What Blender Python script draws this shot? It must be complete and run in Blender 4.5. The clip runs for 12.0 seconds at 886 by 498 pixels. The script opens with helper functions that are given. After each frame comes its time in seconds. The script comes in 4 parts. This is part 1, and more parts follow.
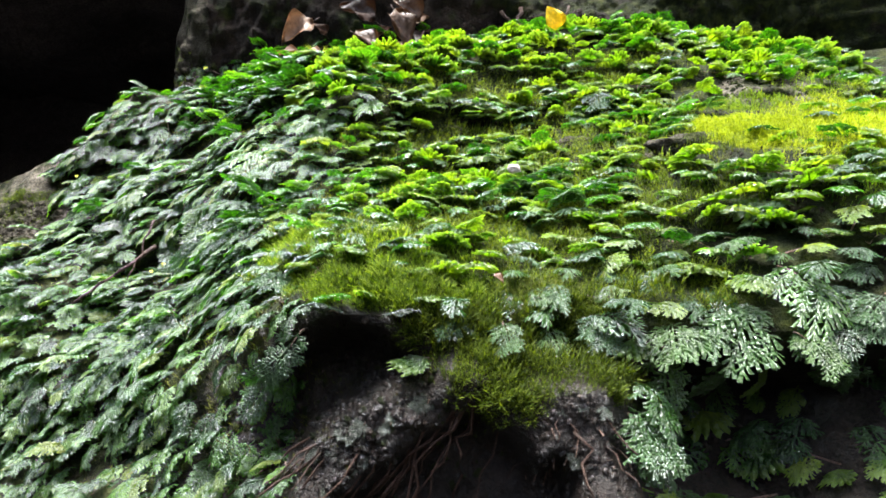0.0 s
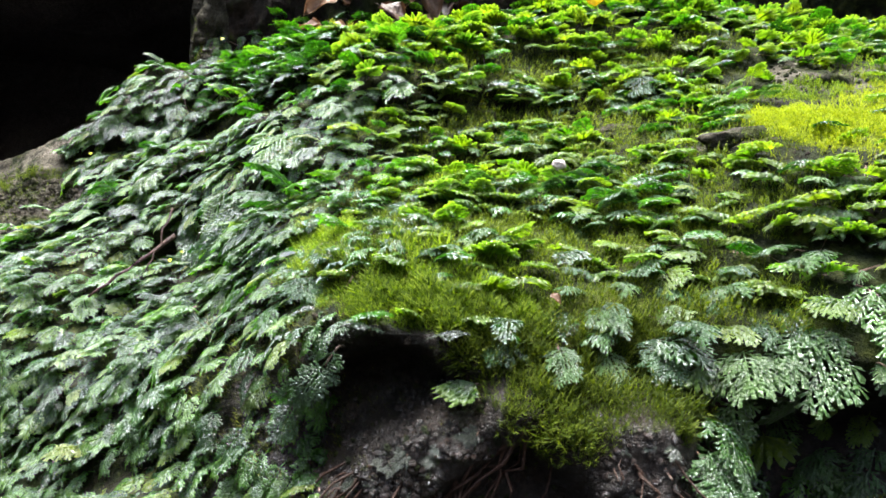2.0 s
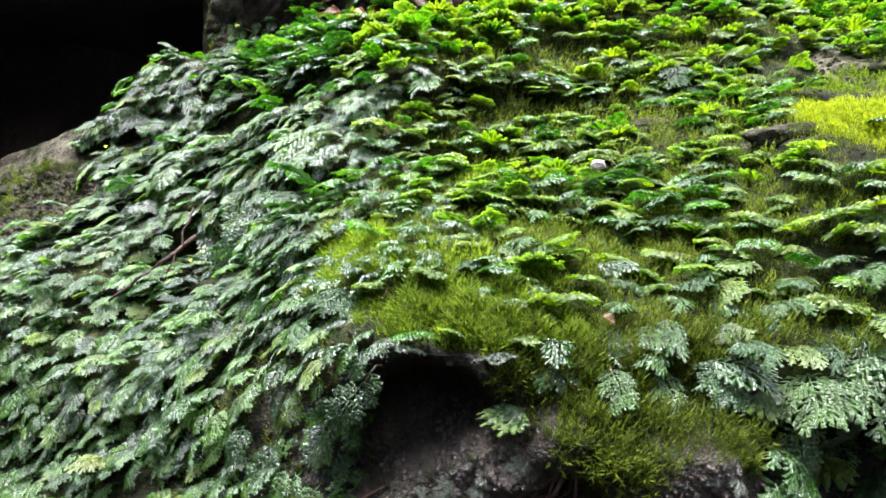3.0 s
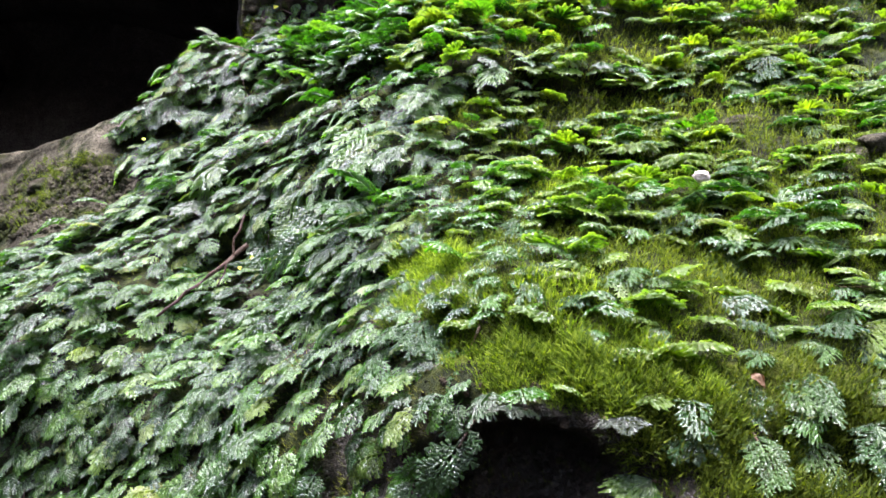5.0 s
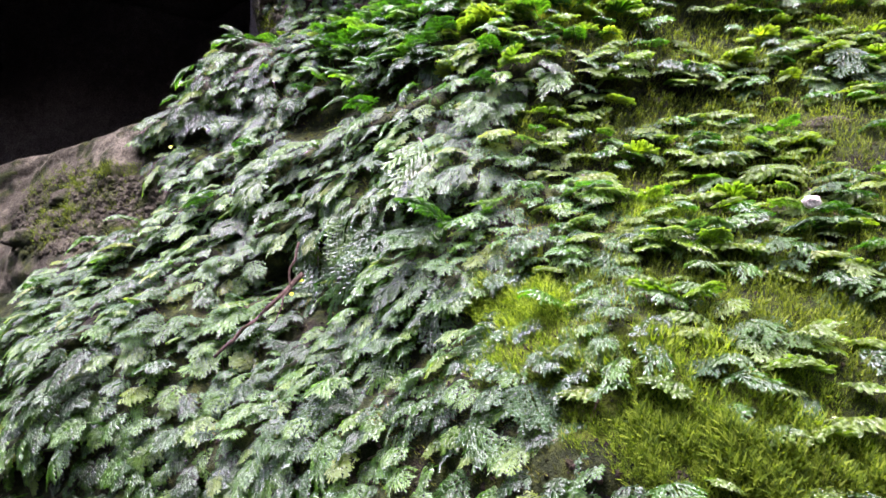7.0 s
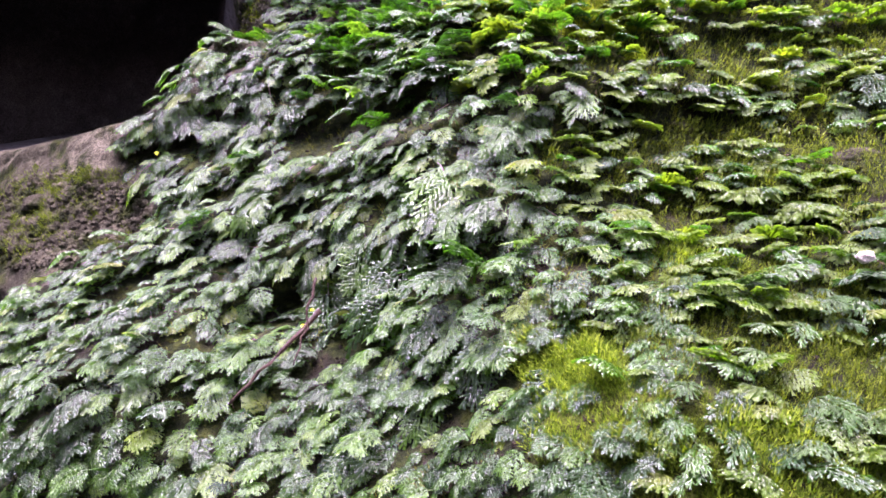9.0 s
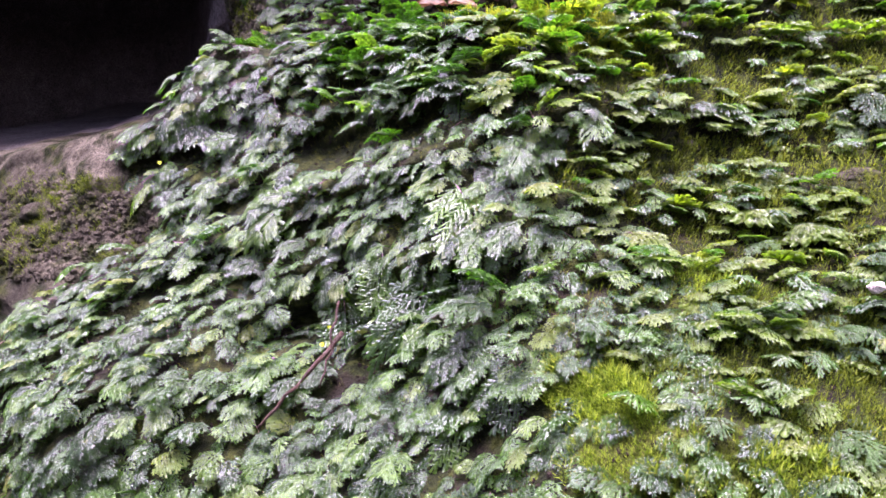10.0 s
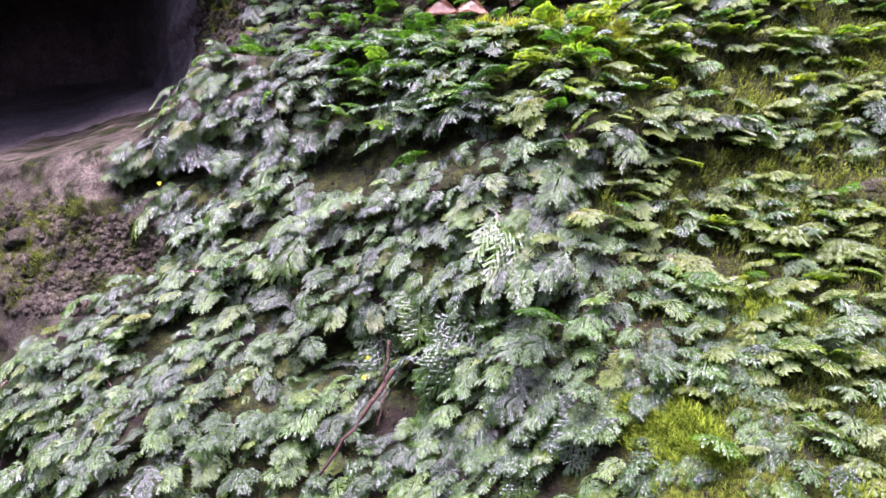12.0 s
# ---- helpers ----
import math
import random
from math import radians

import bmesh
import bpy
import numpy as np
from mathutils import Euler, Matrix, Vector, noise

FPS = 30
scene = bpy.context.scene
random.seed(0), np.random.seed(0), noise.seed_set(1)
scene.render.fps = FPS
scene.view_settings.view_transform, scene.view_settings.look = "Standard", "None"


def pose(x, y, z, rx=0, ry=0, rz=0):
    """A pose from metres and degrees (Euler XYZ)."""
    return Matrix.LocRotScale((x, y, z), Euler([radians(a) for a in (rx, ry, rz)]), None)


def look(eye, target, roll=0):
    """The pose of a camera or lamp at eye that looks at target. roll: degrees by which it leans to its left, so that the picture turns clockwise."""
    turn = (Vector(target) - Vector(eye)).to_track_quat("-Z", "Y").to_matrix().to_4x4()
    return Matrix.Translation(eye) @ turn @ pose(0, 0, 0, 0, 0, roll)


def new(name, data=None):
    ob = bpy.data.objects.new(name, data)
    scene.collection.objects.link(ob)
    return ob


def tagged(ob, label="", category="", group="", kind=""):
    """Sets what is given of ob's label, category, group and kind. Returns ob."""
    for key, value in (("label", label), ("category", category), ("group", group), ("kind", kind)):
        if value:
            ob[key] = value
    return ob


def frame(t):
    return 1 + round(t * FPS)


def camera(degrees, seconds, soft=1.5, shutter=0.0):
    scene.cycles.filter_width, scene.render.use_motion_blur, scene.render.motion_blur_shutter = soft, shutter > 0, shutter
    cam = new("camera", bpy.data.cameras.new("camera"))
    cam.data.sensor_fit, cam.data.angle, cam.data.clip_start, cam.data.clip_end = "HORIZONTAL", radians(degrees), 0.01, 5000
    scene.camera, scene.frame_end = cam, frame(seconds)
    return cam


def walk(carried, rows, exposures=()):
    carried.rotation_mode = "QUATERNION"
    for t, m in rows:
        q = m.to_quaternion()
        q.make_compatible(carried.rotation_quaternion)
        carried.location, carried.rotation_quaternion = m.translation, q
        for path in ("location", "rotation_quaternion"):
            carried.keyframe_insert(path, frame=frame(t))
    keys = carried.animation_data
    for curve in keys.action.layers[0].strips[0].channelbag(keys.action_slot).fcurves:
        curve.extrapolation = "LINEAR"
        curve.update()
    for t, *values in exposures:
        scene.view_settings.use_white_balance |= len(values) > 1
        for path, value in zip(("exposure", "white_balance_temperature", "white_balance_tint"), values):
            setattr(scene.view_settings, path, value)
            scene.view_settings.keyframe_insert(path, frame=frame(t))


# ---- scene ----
cam = camera(64.0, 12.0, soft=1.6)
METRES, EYE, TILT, LEAN, TURN = 0.5, 1.4, 12.0, 0.0, 0.0
ROWS = [
    (0.0, 0.0, 0.0, 0.0, 0.0, 0.0, -0.0),
    (0.5, -0.0171, 0.0182, 0.0158, 0.27, -0.92, -0.18),
    (1.0, -0.0234, 0.0425, 0.0251, 0.2, -1.25, -0.06),
    (1.5, -0.0352, 0.07, 0.0382, 0.68, -1.97, -0.39),
    (2.0, -0.0458, 0.0753, 0.0541, 0.8, -2.79, -0.93),
    (2.5, -0.0631, 0.0919, 0.0778, 1.11, -3.8, -0.96),
    (3.0, -0.0843, 0.1228, 0.0892, 1.52, -4.44, -0.75),
    (5.0, -0.1731, 0.2277, 0.144, 3.18, -6.65, -0.82),
    (5.5, -0.1966, 0.2639, 0.1401, 3.55, -7.43, 0.11),
    (6.0, -0.2216, 0.2883, 0.1557, 3.19, -8.44, 0.62),
    (6.5, -0.2522, 0.2979, 0.2036, 2.87, -9.18, 0.75),
    (7.0, -0.2877, 0.3101, 0.2324, 2.87, -9.66, 0.99),
    (9.0, -0.3943, 0.378, 0.3295, -0.57, -12.46, 0.14),
    (9.5, -0.4211, 0.381, 0.3721, -1.87, -13.59, 0.37),
    (10.0, -0.4684, 0.3766, 0.4075, -2.88, -14.58, 0.03),
    (10.5, -0.5272, 0.4043, 0.4359, -3.66, -16.36, 0.02),
    (11.0, -0.5552, 0.4252, 0.448, -4.91, -17.03, 0.22),
    (11.5, -0.5931, 0.4389, 0.4888, -6.82, -17.96, 0.81),
    (12.0, -0.6293, 0.436, 0.52, -8.38, -18.17, 1.03),
]
EXPOSURES = [(0.0, 2.45, 6500, 8), (3.0, 2.42, 6500, 8), (6.0, 2.44, 6380, 23), (9.0, 2.46, 6330, 46), (12.0, 2.42, 6100, 54)]
walk(cam, [(t, pose(0, 0, EYE, TILT, LEAN, TURN) @ pose(METRES * x, METRES * y, METRES * z, 90 + pitch, roll, yaw)) for t, x, y, z, yaw, pitch, roll in ROWS],
     exposures=EXPOSURES)

# ---- light: open shade under a bright sky, from overhead ----
world = bpy.data.worlds.new("sky")
scene.world = world
world.use_nodes = True
wn, wl = world.node_tree.nodes, world.node_tree.links
wn.clear()
sky = wn.new("ShaderNodeTexSky")
sky.sky_type, sky.sun_disc = "NISHITA", False
sky.sun_elevation, sky.sun_rotation = radians(76), radians(150)
sky.dust_density = 5.0
sky_back = wn.new("ShaderNodeBackground")
sky_back.inputs["Strength"].default_value = 0.10
sky_out = wn.new("ShaderNodeOutputWorld")
wl.new(sky.outputs[0], sky_back.inputs["Color"])
wl.new(sky_back.outputs[0], sky_out.inputs["Surface"])
sun_data = bpy.data.lights.new("sun", "SUN")
sun_data.energy, sun_data.angle, sun_data.color = 4.8, radians(40), (0.97, 0.99, 1.0)
sun = new("sun", sun_data)
sun.matrix_world = look((-0.6, 0.4, 4.0), (0, 0.7, 1.6))


# ---- materials ----
def material(name):
    m = bpy.data.materials.new(name)
    m.use_nodes = True
    n = m.node_tree.nodes
    return m, n, m.node_tree.links, n["Principled BSDF"]


def ramp(n, stops):
    r = n.new("ShaderNodeValToRGB")
    while len(r.color_ramp.elements) < len(stops):
        r.color_ramp.elements.new(0.5)
    for e, (p, c) in zip(r.color_ramp.elements, stops):
        e.position, e.color = p, (*c, 1)
    return r


def noise_node(n, l, coords, scale, detail=4.0, rough=0.55):
    t = n.new("ShaderNodeTexNoise")
    t.inputs["Scale"].default_value, t.inputs["Detail"].default_value, t.inputs["Roughness"].default_value = scale, detail, rough
    l.new(coords, t.inputs["Vector"])
    return t


def mixed(n, l, fac, a, b, blend="MIX"):
    m = n.new("ShaderNodeMix")
    m.data_type, m.blend_type = "RGBA", blend
    for v, socket in ((fac, m.inputs[0]), (a, m.inputs[6]), (b, m.inputs[7])):
        if isinstance(v, (int, float)):
            socket.default_value = v
        elif isinstance(v, tuple):
            socket.default_value = (*v, 1)
        else:
            l.new(v, socket)
    return m.outputs[2]


def leaf_material(name, stops, through_colour, thin, rough, coat, grain=34.0, relief=0.5, islands=False, tip=None):
    """A thin leaf: gloss above, light through it; hue varies from leaf to leaf and over each."""
    m, n, l, p = material(name)
    tc = n.new("ShaderNodeTexCoord")
    info = n.new("ShaderNodeObjectInfo")
    hue = ramp(n, stops)
    each = n.new("ShaderNodeNewGeometry").outputs["Random Per Island"] if islands else info.outputs["Random"]
    l.new(each, hue.inputs[0])
    blot = noise_node(n, l, tc.outputs["Object"], 4.0, 3.0)
    blot_r = ramp(n, [(0.35, (0.55, 0.55, 0.5)), (0.62, (1.15, 1.12, 1.0))])
    l.new(blot.outputs["Fac"], blot_r.inputs[0])
    colour = mixed(n, l, 1.0, hue.outputs[0], blot_r.outputs[0], "MULTIPLY")
    if tip:
        # young growth towards the rim is paler
        far = n.new("ShaderNodeVectorMath")
        far.operation = "LENGTH"
        l.new(tc.outputs["Object"], far.inputs[0])
        young = ramp(n, [(0.55, (0, 0, 0)), (1.0, (1, 1, 1))])
        l.new(far.outputs["Value"], young.inputs[0])
        colour = mixed(n, l, young.outputs[0], colour, tip)
    l.new(colour, p.inputs["Base Color"])
    p.inputs["Roughness"].default_value = rough
    p.inputs["Specular IOR Level"].default_value = 0.1 if islands else 0.2
    p.inputs["Coat Weight"].default_value = coat
    p.inputs["Coat Roughness"].default_value = 0.15
    p.inputs["Coat IOR"].default_value = 1.77
    fine = noise_node(n, l, tc.outputs["Object"], grain, 2.0)
    b = n.new("ShaderNodeBump")
    b.inputs["Strength"].default_value, b.inputs["Distance"].default_value = relief, 0.02
    l.new(fine.outputs["Fac"], b.inputs["Height"])
    l.new(b.outputs[0], p.inputs["Normal"])
    l.new(b.outputs[0], p.inputs["Coat Normal"])
    t = n.new("ShaderNodeBsdfTranslucent")
    l.new(mixed(n, l, 1.0, colour, through_colour, "MULTIPLY"), t.inputs["Color"])
    mix = n.new("ShaderNodeMixShader")
    mix.inputs[0].default_value = thin
    l.new(p.outputs[0], mix.inputs[1])
    l.new(t.outputs[0], mix.inputs[2])
    l.new(mix.outputs[0], n["Material Output"].inputs["Surface"])
    return m


def ground_material(name, stops, rough, relief, scale=1.0, moss=0.0, wet=0.0):
    """Soil and rock: coarse patches, crumbs and grain in metres; moss films where a noise says."""
    m, n, l, p = material(name)
    tc = n.new("ShaderNodeTexCoord")
    o = tc.outputs["Object"]
    big, mid, fine = noise_node(n, l, o, 9 * scale, 5.0), noise_node(n, l, o, 60 * scale, 6.0, 0.65), noise_node(n, l, o, 420 * scale, 4.0, 0.7)
    base = ramp(n, stops)
    l.new(mixed(n, l, 0.45, big.outputs["Fac"], mid.outputs["Fac"]), base.inputs[0])
    speck = ramp(n, [(0.38, (0.45, 0.42, 0.40)), (0.66, (1.35, 1.3, 1.25))])
    l.new(fine.outputs["Fac"], speck.inputs[0])
    colour = mixed(n, l, 1.0, base.outputs[0], speck.outputs[0], "MULTIPLY")
    if moss:
        where = noise_node(n, l, o, 22 * scale, 6.0, 0.6)
        film = ramp(n, [(0.62 - 0.3 * moss, (0, 0, 0)), (0.72 - 0.3 * moss, (1, 1, 1))])
        l.new(where.outputs["Fac"], film.inputs[0])
        # film greens set extra dark, in place of shade under the growth
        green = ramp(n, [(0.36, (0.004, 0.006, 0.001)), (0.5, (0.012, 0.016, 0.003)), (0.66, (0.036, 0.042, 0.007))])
        l.new(mid.outputs["Fac"], green.inputs[0])
        colour = mixed(n, l, film.outputs[0], colour, green.outputs[0])
    l.new(colour, p.inputs["Base Color"])
    p.inputs["Roughness"].default_value = rough
    p.inputs["Specular IOR Level"].default_value = 0.15
    p.inputs["Coat Weight"].default_value = wet
    p.inputs["Coat Roughness"].default_value = 0.2
    b1 = n.new("ShaderNodeBump")
    b1.inputs["Strength"].default_value, b1.inputs["Distance"].default_value = relief, 0.012
    l.new(mid.outputs["Fac"], b1.inputs["Height"])
    b2 = n.new("ShaderNodeBump")
    b2.inputs["Strength"].default_value, b2.inputs["Distance"].default_value = relief, 0.0025
    l.new(fine.outputs["Fac"], b2.inputs["Height"])
    l.new(b1.outputs[0], b2.inputs["Normal"])
    l.new(b2.outputs[0], p.inputs["Normal"])
    l.new(b2.outputs[0], p.inputs["Coat Normal"])
    return m


# damp soil, its colour darkened further to stand in for shade between ferns
SOIL = ground_material("damp_shaded_soil", [(0.32, (0.004, 0.003, 0.002)), (0.5, (0.011, 0.008, 0.005)), (0.68, (0.034, 0.025, 0.016))], 0.9, 1.0, moss=0.85, wet=0.0)
WET_SOIL = ground_material("wet_earth", [(0.32, (0.005, 0.003, 0.002)), (0.52, (0.018, 0.012, 0.009)), (0.7, (0.055, 0.038, 0.028))], 0.6, 1.0, wet=0.5)
WET_CLOD = ground_material("wet_clods", [(0.32, (0.006, 0.004, 0.003)), (0.52, (0.022, 0.013, 0.009)), (0.7, (0.06, 0.040, 0.030))], 0.3, 1.0, wet=1.0)
MOSS_GROUND = ground_material("mossy_ground", [(0.3, (0.02, 0.026, 0.004)), (0.5, (0.06, 0.078, 0.008)), (0.7, (0.12, 0.14, 0.018))], 0.85, 1.0)
# leaf litter, with the shade behind the crest put into its colour
LITTER = ground_material("shade_dark_litter", [(0.32, (0.004, 0.003, 0.002)), (0.5, (0.015, 0.010, 0.007)), (0.7, (0.050, 0.034, 0.024))], 0.85, 1.0, scale=0.8, moss=0.3)
ROCK = ground_material("grey_rock", [(0.36, (0.022, 0.019, 0.014)), (0.5, (0.070, 0.063, 0.048)), (0.66, (0.17, 0.155, 0.125))], 0.95, 1.0, moss=0.45)
DARK_ROCK = ground_material("dark_rock", [(0.3, (0.055, 0.050, 0.052)), (0.5, (0.12, 0.11, 0.112)), (0.7, (0.21, 0.195, 0.195))], 0.85, 0.8, scale=0.5)
ROOT = ground_material("root_bark", [(0.3, (0.07, 0.042, 0.03)), (0.5, (0.17, 0.105, 0.08)), (0.7, (0.30, 0.21, 0.17))], 0.45, 0.7, scale=2.0, wet=0.5)
TWIG = ground_material("twig_bark", [(0.3, (0.02, 0.010, 0.007)), (0.5, (0.05, 0.027, 0.019)), (0.7, (0.10, 0.062, 0.05))], 0.6, 0.5, scale=2.0, wet=0.1)
FROND_DARK = leaf_material("glossy_frond", [(0.0, (0.008, 0.034, 0.002)), (0.4, (0.022, 0.070, 0.004)), (0.7, (0.040, 0.106, 0.007)), (0.9, (0.054, 0.122, 0.012)), (1.0, (0.080, 0.142, 0.018))], (2.2, 3.0, 0.4), 0.42, 0.42, 1.0, 30.0, 0.32)
FROND_BRIGHT = leaf_material("bright_frond", [(0.0, (0.022, 0.070, 0.005)), (0.4, (0.060, 0.115, 0.007)), (0.8, (0.108, 0.156, 0.011)), (1.0, (0.140, 0.180, 0.024))], (2.1, 2.4, 0.45), 0.50, 0.36, 1.0, 24.0, 0.4, tip=(0.100, 0.155, 0.030))
FROND_PALE = leaf_material("pale_frond", [(0.0, (0.018, 0.050, 0.014)), (0.5, (0.034, 0.080, 0.021)), (1.0, (0.058, 0.108, 0.030))], (1.7, 2.2, 0.7), 0.32, 0.4, 0.7, 22.0, 0.45)
FROND_DRY = leaf_material("withered_frond", [(0.0, (0.022, 0.03, 0.02)), (1.0, (0.036, 0.044, 0.03))], (1.2, 1.2, 0.9), 0.15, 0.3, 0.9)
MOSS_GOLD = leaf_material("golden_moss_shoots", [(0.0, (0.030, 0.058, 0.006)), (0.5, (0.115, 0.178, 0.014)), (1.0, (0.25, 0.32, 0.038))], (1.5, 1.7, 0.4), 0.45, 0.6, 0.0, 60.0, 0.2, True)
MOSS_OLIVE = leaf_material("olive_moss_shoots", [(0.0, (0.020, 0.034, 0.004)), (0.5, (0.062, 0.092, 0.009)), (1.0, (0.14, 0.175, 0.022))], (1.5, 1.6, 0.4), 0.4, 0.6, 0.0, 60.0, 0.2, True)
MOSS_LIME = leaf_material("lime_moss_shoots", [(0.0, (0.08, 0.11, 0.005)), (0.5, (0.20, 0.25, 0.011)), (1.0, (0.34, 0.38, 0.025))], (1.4, 1.5, 0.4), 0.45, 0.6, 0.0, 60.0, 0.2, True)
MOSS_DULL = leaf_material("dull_moss_shoots", [(0.0, (0.024, 0.028, 0.006)), (0.5, (0.066, 0.074, 0.012)), (1.0, (0.14, 0.15, 0.022))], (1.4, 1.5, 0.5), 0.3, 0.6, 0.0, 60.0, 0.2, True)
LEAF_BROWN = leaf_material("dead_leaf", [(0.0, (0.08, 0.038, 0.024)), (0.5, (0.17, 0.095, 0.065)), (1.0, (0.30, 0.21, 0.165))], (1.3, 1.0, 0.7), 0.15, 0.5, 0.15, 14.0, 0.12)
LEAF_DARK = leaf_material("dark_dead_leaf", [(0.0, (0.03, 0.014, 0.009)), (0.5, (0.06, 0.030, 0.020)), (1.0, (0.11, 0.065, 0.045))], (1.3, 1.0, 0.7), 0.15, 0.5, 0.3, 14.0, 0.2)
LEAF_YELLOW = leaf_material("yellow_leaf", [(0.0, (0.75, 0.55, 0.02)), (1.0, (0.8, 0.6, 0.03))], (1.1, 1.0, 0.6), 0.35, 0.45, 0.1, 14.0, 0.1)
LEAF_LIME = leaf_material("lime_leaflet", [(0.0, (0.5, 0.62, 0.03)), (1.0, (0.65, 0.7, 0.05))], (1.2, 1.2, 0.5), 0.35, 0.35, 0.3, 14.0, 0.1)
STONE_PALE = ground_material("pale_stone", [(0.3, (0.45, 0.38, 0.36)), (0.5, (0.62, 0.55, 0.53)), (0.7, (0.75, 0.7, 0.68))], 0.6, 0.5, scale=3.0)


# ---- the bank and the gully ----
# The bank: depth y of its face at (x, z), a leaning slope with broad swellings.
LEAN_TERMS = (0.6058, -0.2654, 0.861, 0.3896, 0.4521, 0.3119)
SWELL_X = (-0.68, -0.54, -0.40, -0.28, -0.16, -0.04, 0.08, 0.20, 0.34)
SWELLS = (
    (1.36, (-0.001, 0.003, 0.023, 0.012, 0.009, 0.012, 0.018, 0.008, 0.000)),
    (1.44, (-0.006, -0.042, -0.020, 0.012, -0.027, -0.064, -0.026, -0.001, 0.000)),
    (1.53, (0.011, -0.020, -0.004, 0.067, -0.024, -0.027, 0.011, -0.015, -0.019)),
    (1.62, (-0.012, 0.037, 0.000, 0.002, -0.016, 0.032, 0.029, -0.013, -0.027)),
    (1.71, (0.005, -0.003, 0.029, 0.021, -0.024, 0.012, 0.026, 0.038, 0.003)),
    (1.80, (0.011, -0.024, -0.017, 0.006, -0.022, -0.005, 0.012, 0.010, 0.017)),
)
FERN_DEPTH = 0.018


def smooth(a, b, v):
    k = np.clip((v - a) / (b - a), 0.0, 1.0)
    return k * k * (3 - 2 * k)


def bank_y(x, z):
    """Depth of the bank's face, for arrays."""
    x, z = np.asarray(x, float), np.asarray(z, float)
    xc, zc = np.clip(x, -0.80, 0.60), np.clip(z, 1.32, 1.88)
    a, b, c, d, e, f = LEAN_TERMS
    h = zc - 1.6
    y = a + b * xc + c * h + d * xc * xc + e * xc * h + f * h * h
    for zs, row in SWELLS:
        for xs, k in zip(SWELL_X, row):
            y = y + k * np.exp(-((xc - xs) / 0.12) ** 2 - ((zc - zs) / 0.085) ** 2)
    # undercut behind the crest, added to keep it dark, save one side's soil slope
    slope = smooth(0.10, 0.15, x) * (1 - smooth(0.30, 0.36, x))
    y = y + 0.80 * np.clip(z - 1.88, 0, 0.06) + (0.6 * slope - 0.40 * (1 - slope)) * np.clip(z - 1.94, 0, 0.20) + 0.5 * np.maximum(z - 2.14, 0)
    y = y - 0.12 * np.maximum(1.32 - z, 0) - 0.35 * (x - xc)
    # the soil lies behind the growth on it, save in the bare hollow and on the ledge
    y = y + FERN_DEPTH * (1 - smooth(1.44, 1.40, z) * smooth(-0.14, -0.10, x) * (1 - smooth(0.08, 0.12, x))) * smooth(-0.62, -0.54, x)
    # hollow under the mossy lip: a ridge of roots runs down through it and parts it in two
    ridge = -0.605 * (x + 0.001) + 0.797 * (z - 1.415)
    roof = 1.450 - 1.3 * np.abs(x + 0.062) ** 1.4
    y = y + 0.054 * smooth(0.0, 0.012, roof - z) * smooth(0.006, 0.035, ridge) * smooth(-0.125, -0.100, x) * smooth(1.31, 1.375, z)
    y = y + 0.034 * smooth(0.0, 0.022, 1.398 - 0.22 * x + 0.010 * np.sin(90 * x) - z) * smooth(0.014, 0.034, -ridge) * (1 - smooth(0.060, 0.078, x))
    # dark hollow low on the far side of the lip
    y = y + 0.10 * smooth(0.0, 0.03, 1.440 - z) * smooth(0.105, 0.135, x) * (1 - 0.25 * smooth(0.20, 0.25, x))
    # step under the upper lobe of ferns
    line = 1.560 + 0.30 * (x + 0.27)
    y = y + 0.045 * np.exp(-((z - line) / 0.014) ** 2) * smooth(-0.40, -0.34, x) * (1 - smooth(-0.17, -0.11, x))
    # step back behind the crest
    crest = 1.830 + 0.265 * np.clip(x + 0.12, 0, 0.27)
    y = y + (0.10 - 0.06 * slope) * smooth(0.0, 0.02, z - crest) * smooth(-0.5, -0.4, x)
    # the face turns away into the dark gap beyond the lobe and over the ledge
    edge = np.interp(z, (1.70, 1.74, 1.776, 1.80, 1.85, 1.90, 1.96, 2.0, 2.1), (-0.58, -0.545, -0.482, -0.464, -0.415, -0.42, -0.44, -0.43, -0.40))
    out = np.minimum(edge - x, (z - 1.728 - 0.07 * (x + 0.70)) * 1.6)
    y = y + 2.25 * np.clip(out, 0, 0.50) * smooth(0.0, 0.03, out)
    return y


def tier(x, z):
    """Rows in which the ferns grow, one above the other: above 0 on a row, below 0 in the gaps between."""
    v = z - 0.38 * min(x + 0.10, 0)
    return noise.noise((x * 8, v * 25, 9.0)) + 0.45 * noise.noise((x * 22, v * 55, 5.0))


def patches(x, z, rows):
    """How far (x, z) lies inside the nearest of some ellipses: above 0 inside, 1 at a middle."""
    best = np.full(np.shape(x), -9.0)
    for cx, cz, rx, rz, lean in rows:
        dz = z - cz - lean * (x - cx)
        best = np.maximum(best, 1 - ((x - cx) / rx) ** 2 - (dz / rz) ** 2)
    return best


def mesh_object(name, verts, faces, material_, parent=None, flat=False):
    me = bpy.data.meshes.new(name)
    me.from_pydata(verts, [], faces)
    if not flat:
        me.polygons.foreach_set("use_smooth", [True] * len(me.polygons))
    me.materials.append(material_)
    ob = new(name, me)
    ob.parent = parent
    return ob


def part(name, bm, material_, parent=None, label=""):
    me = bpy.data.meshes.new(name)
    bm.to_mesh(me)
    bm.free()
    me.polygons.foreach_set("use_smooth", [True] * len(me.polygons))
    me.materials.append(material_)
    ob = new(name, me)
    ob.parent = parent
    return tagged(ob, label)


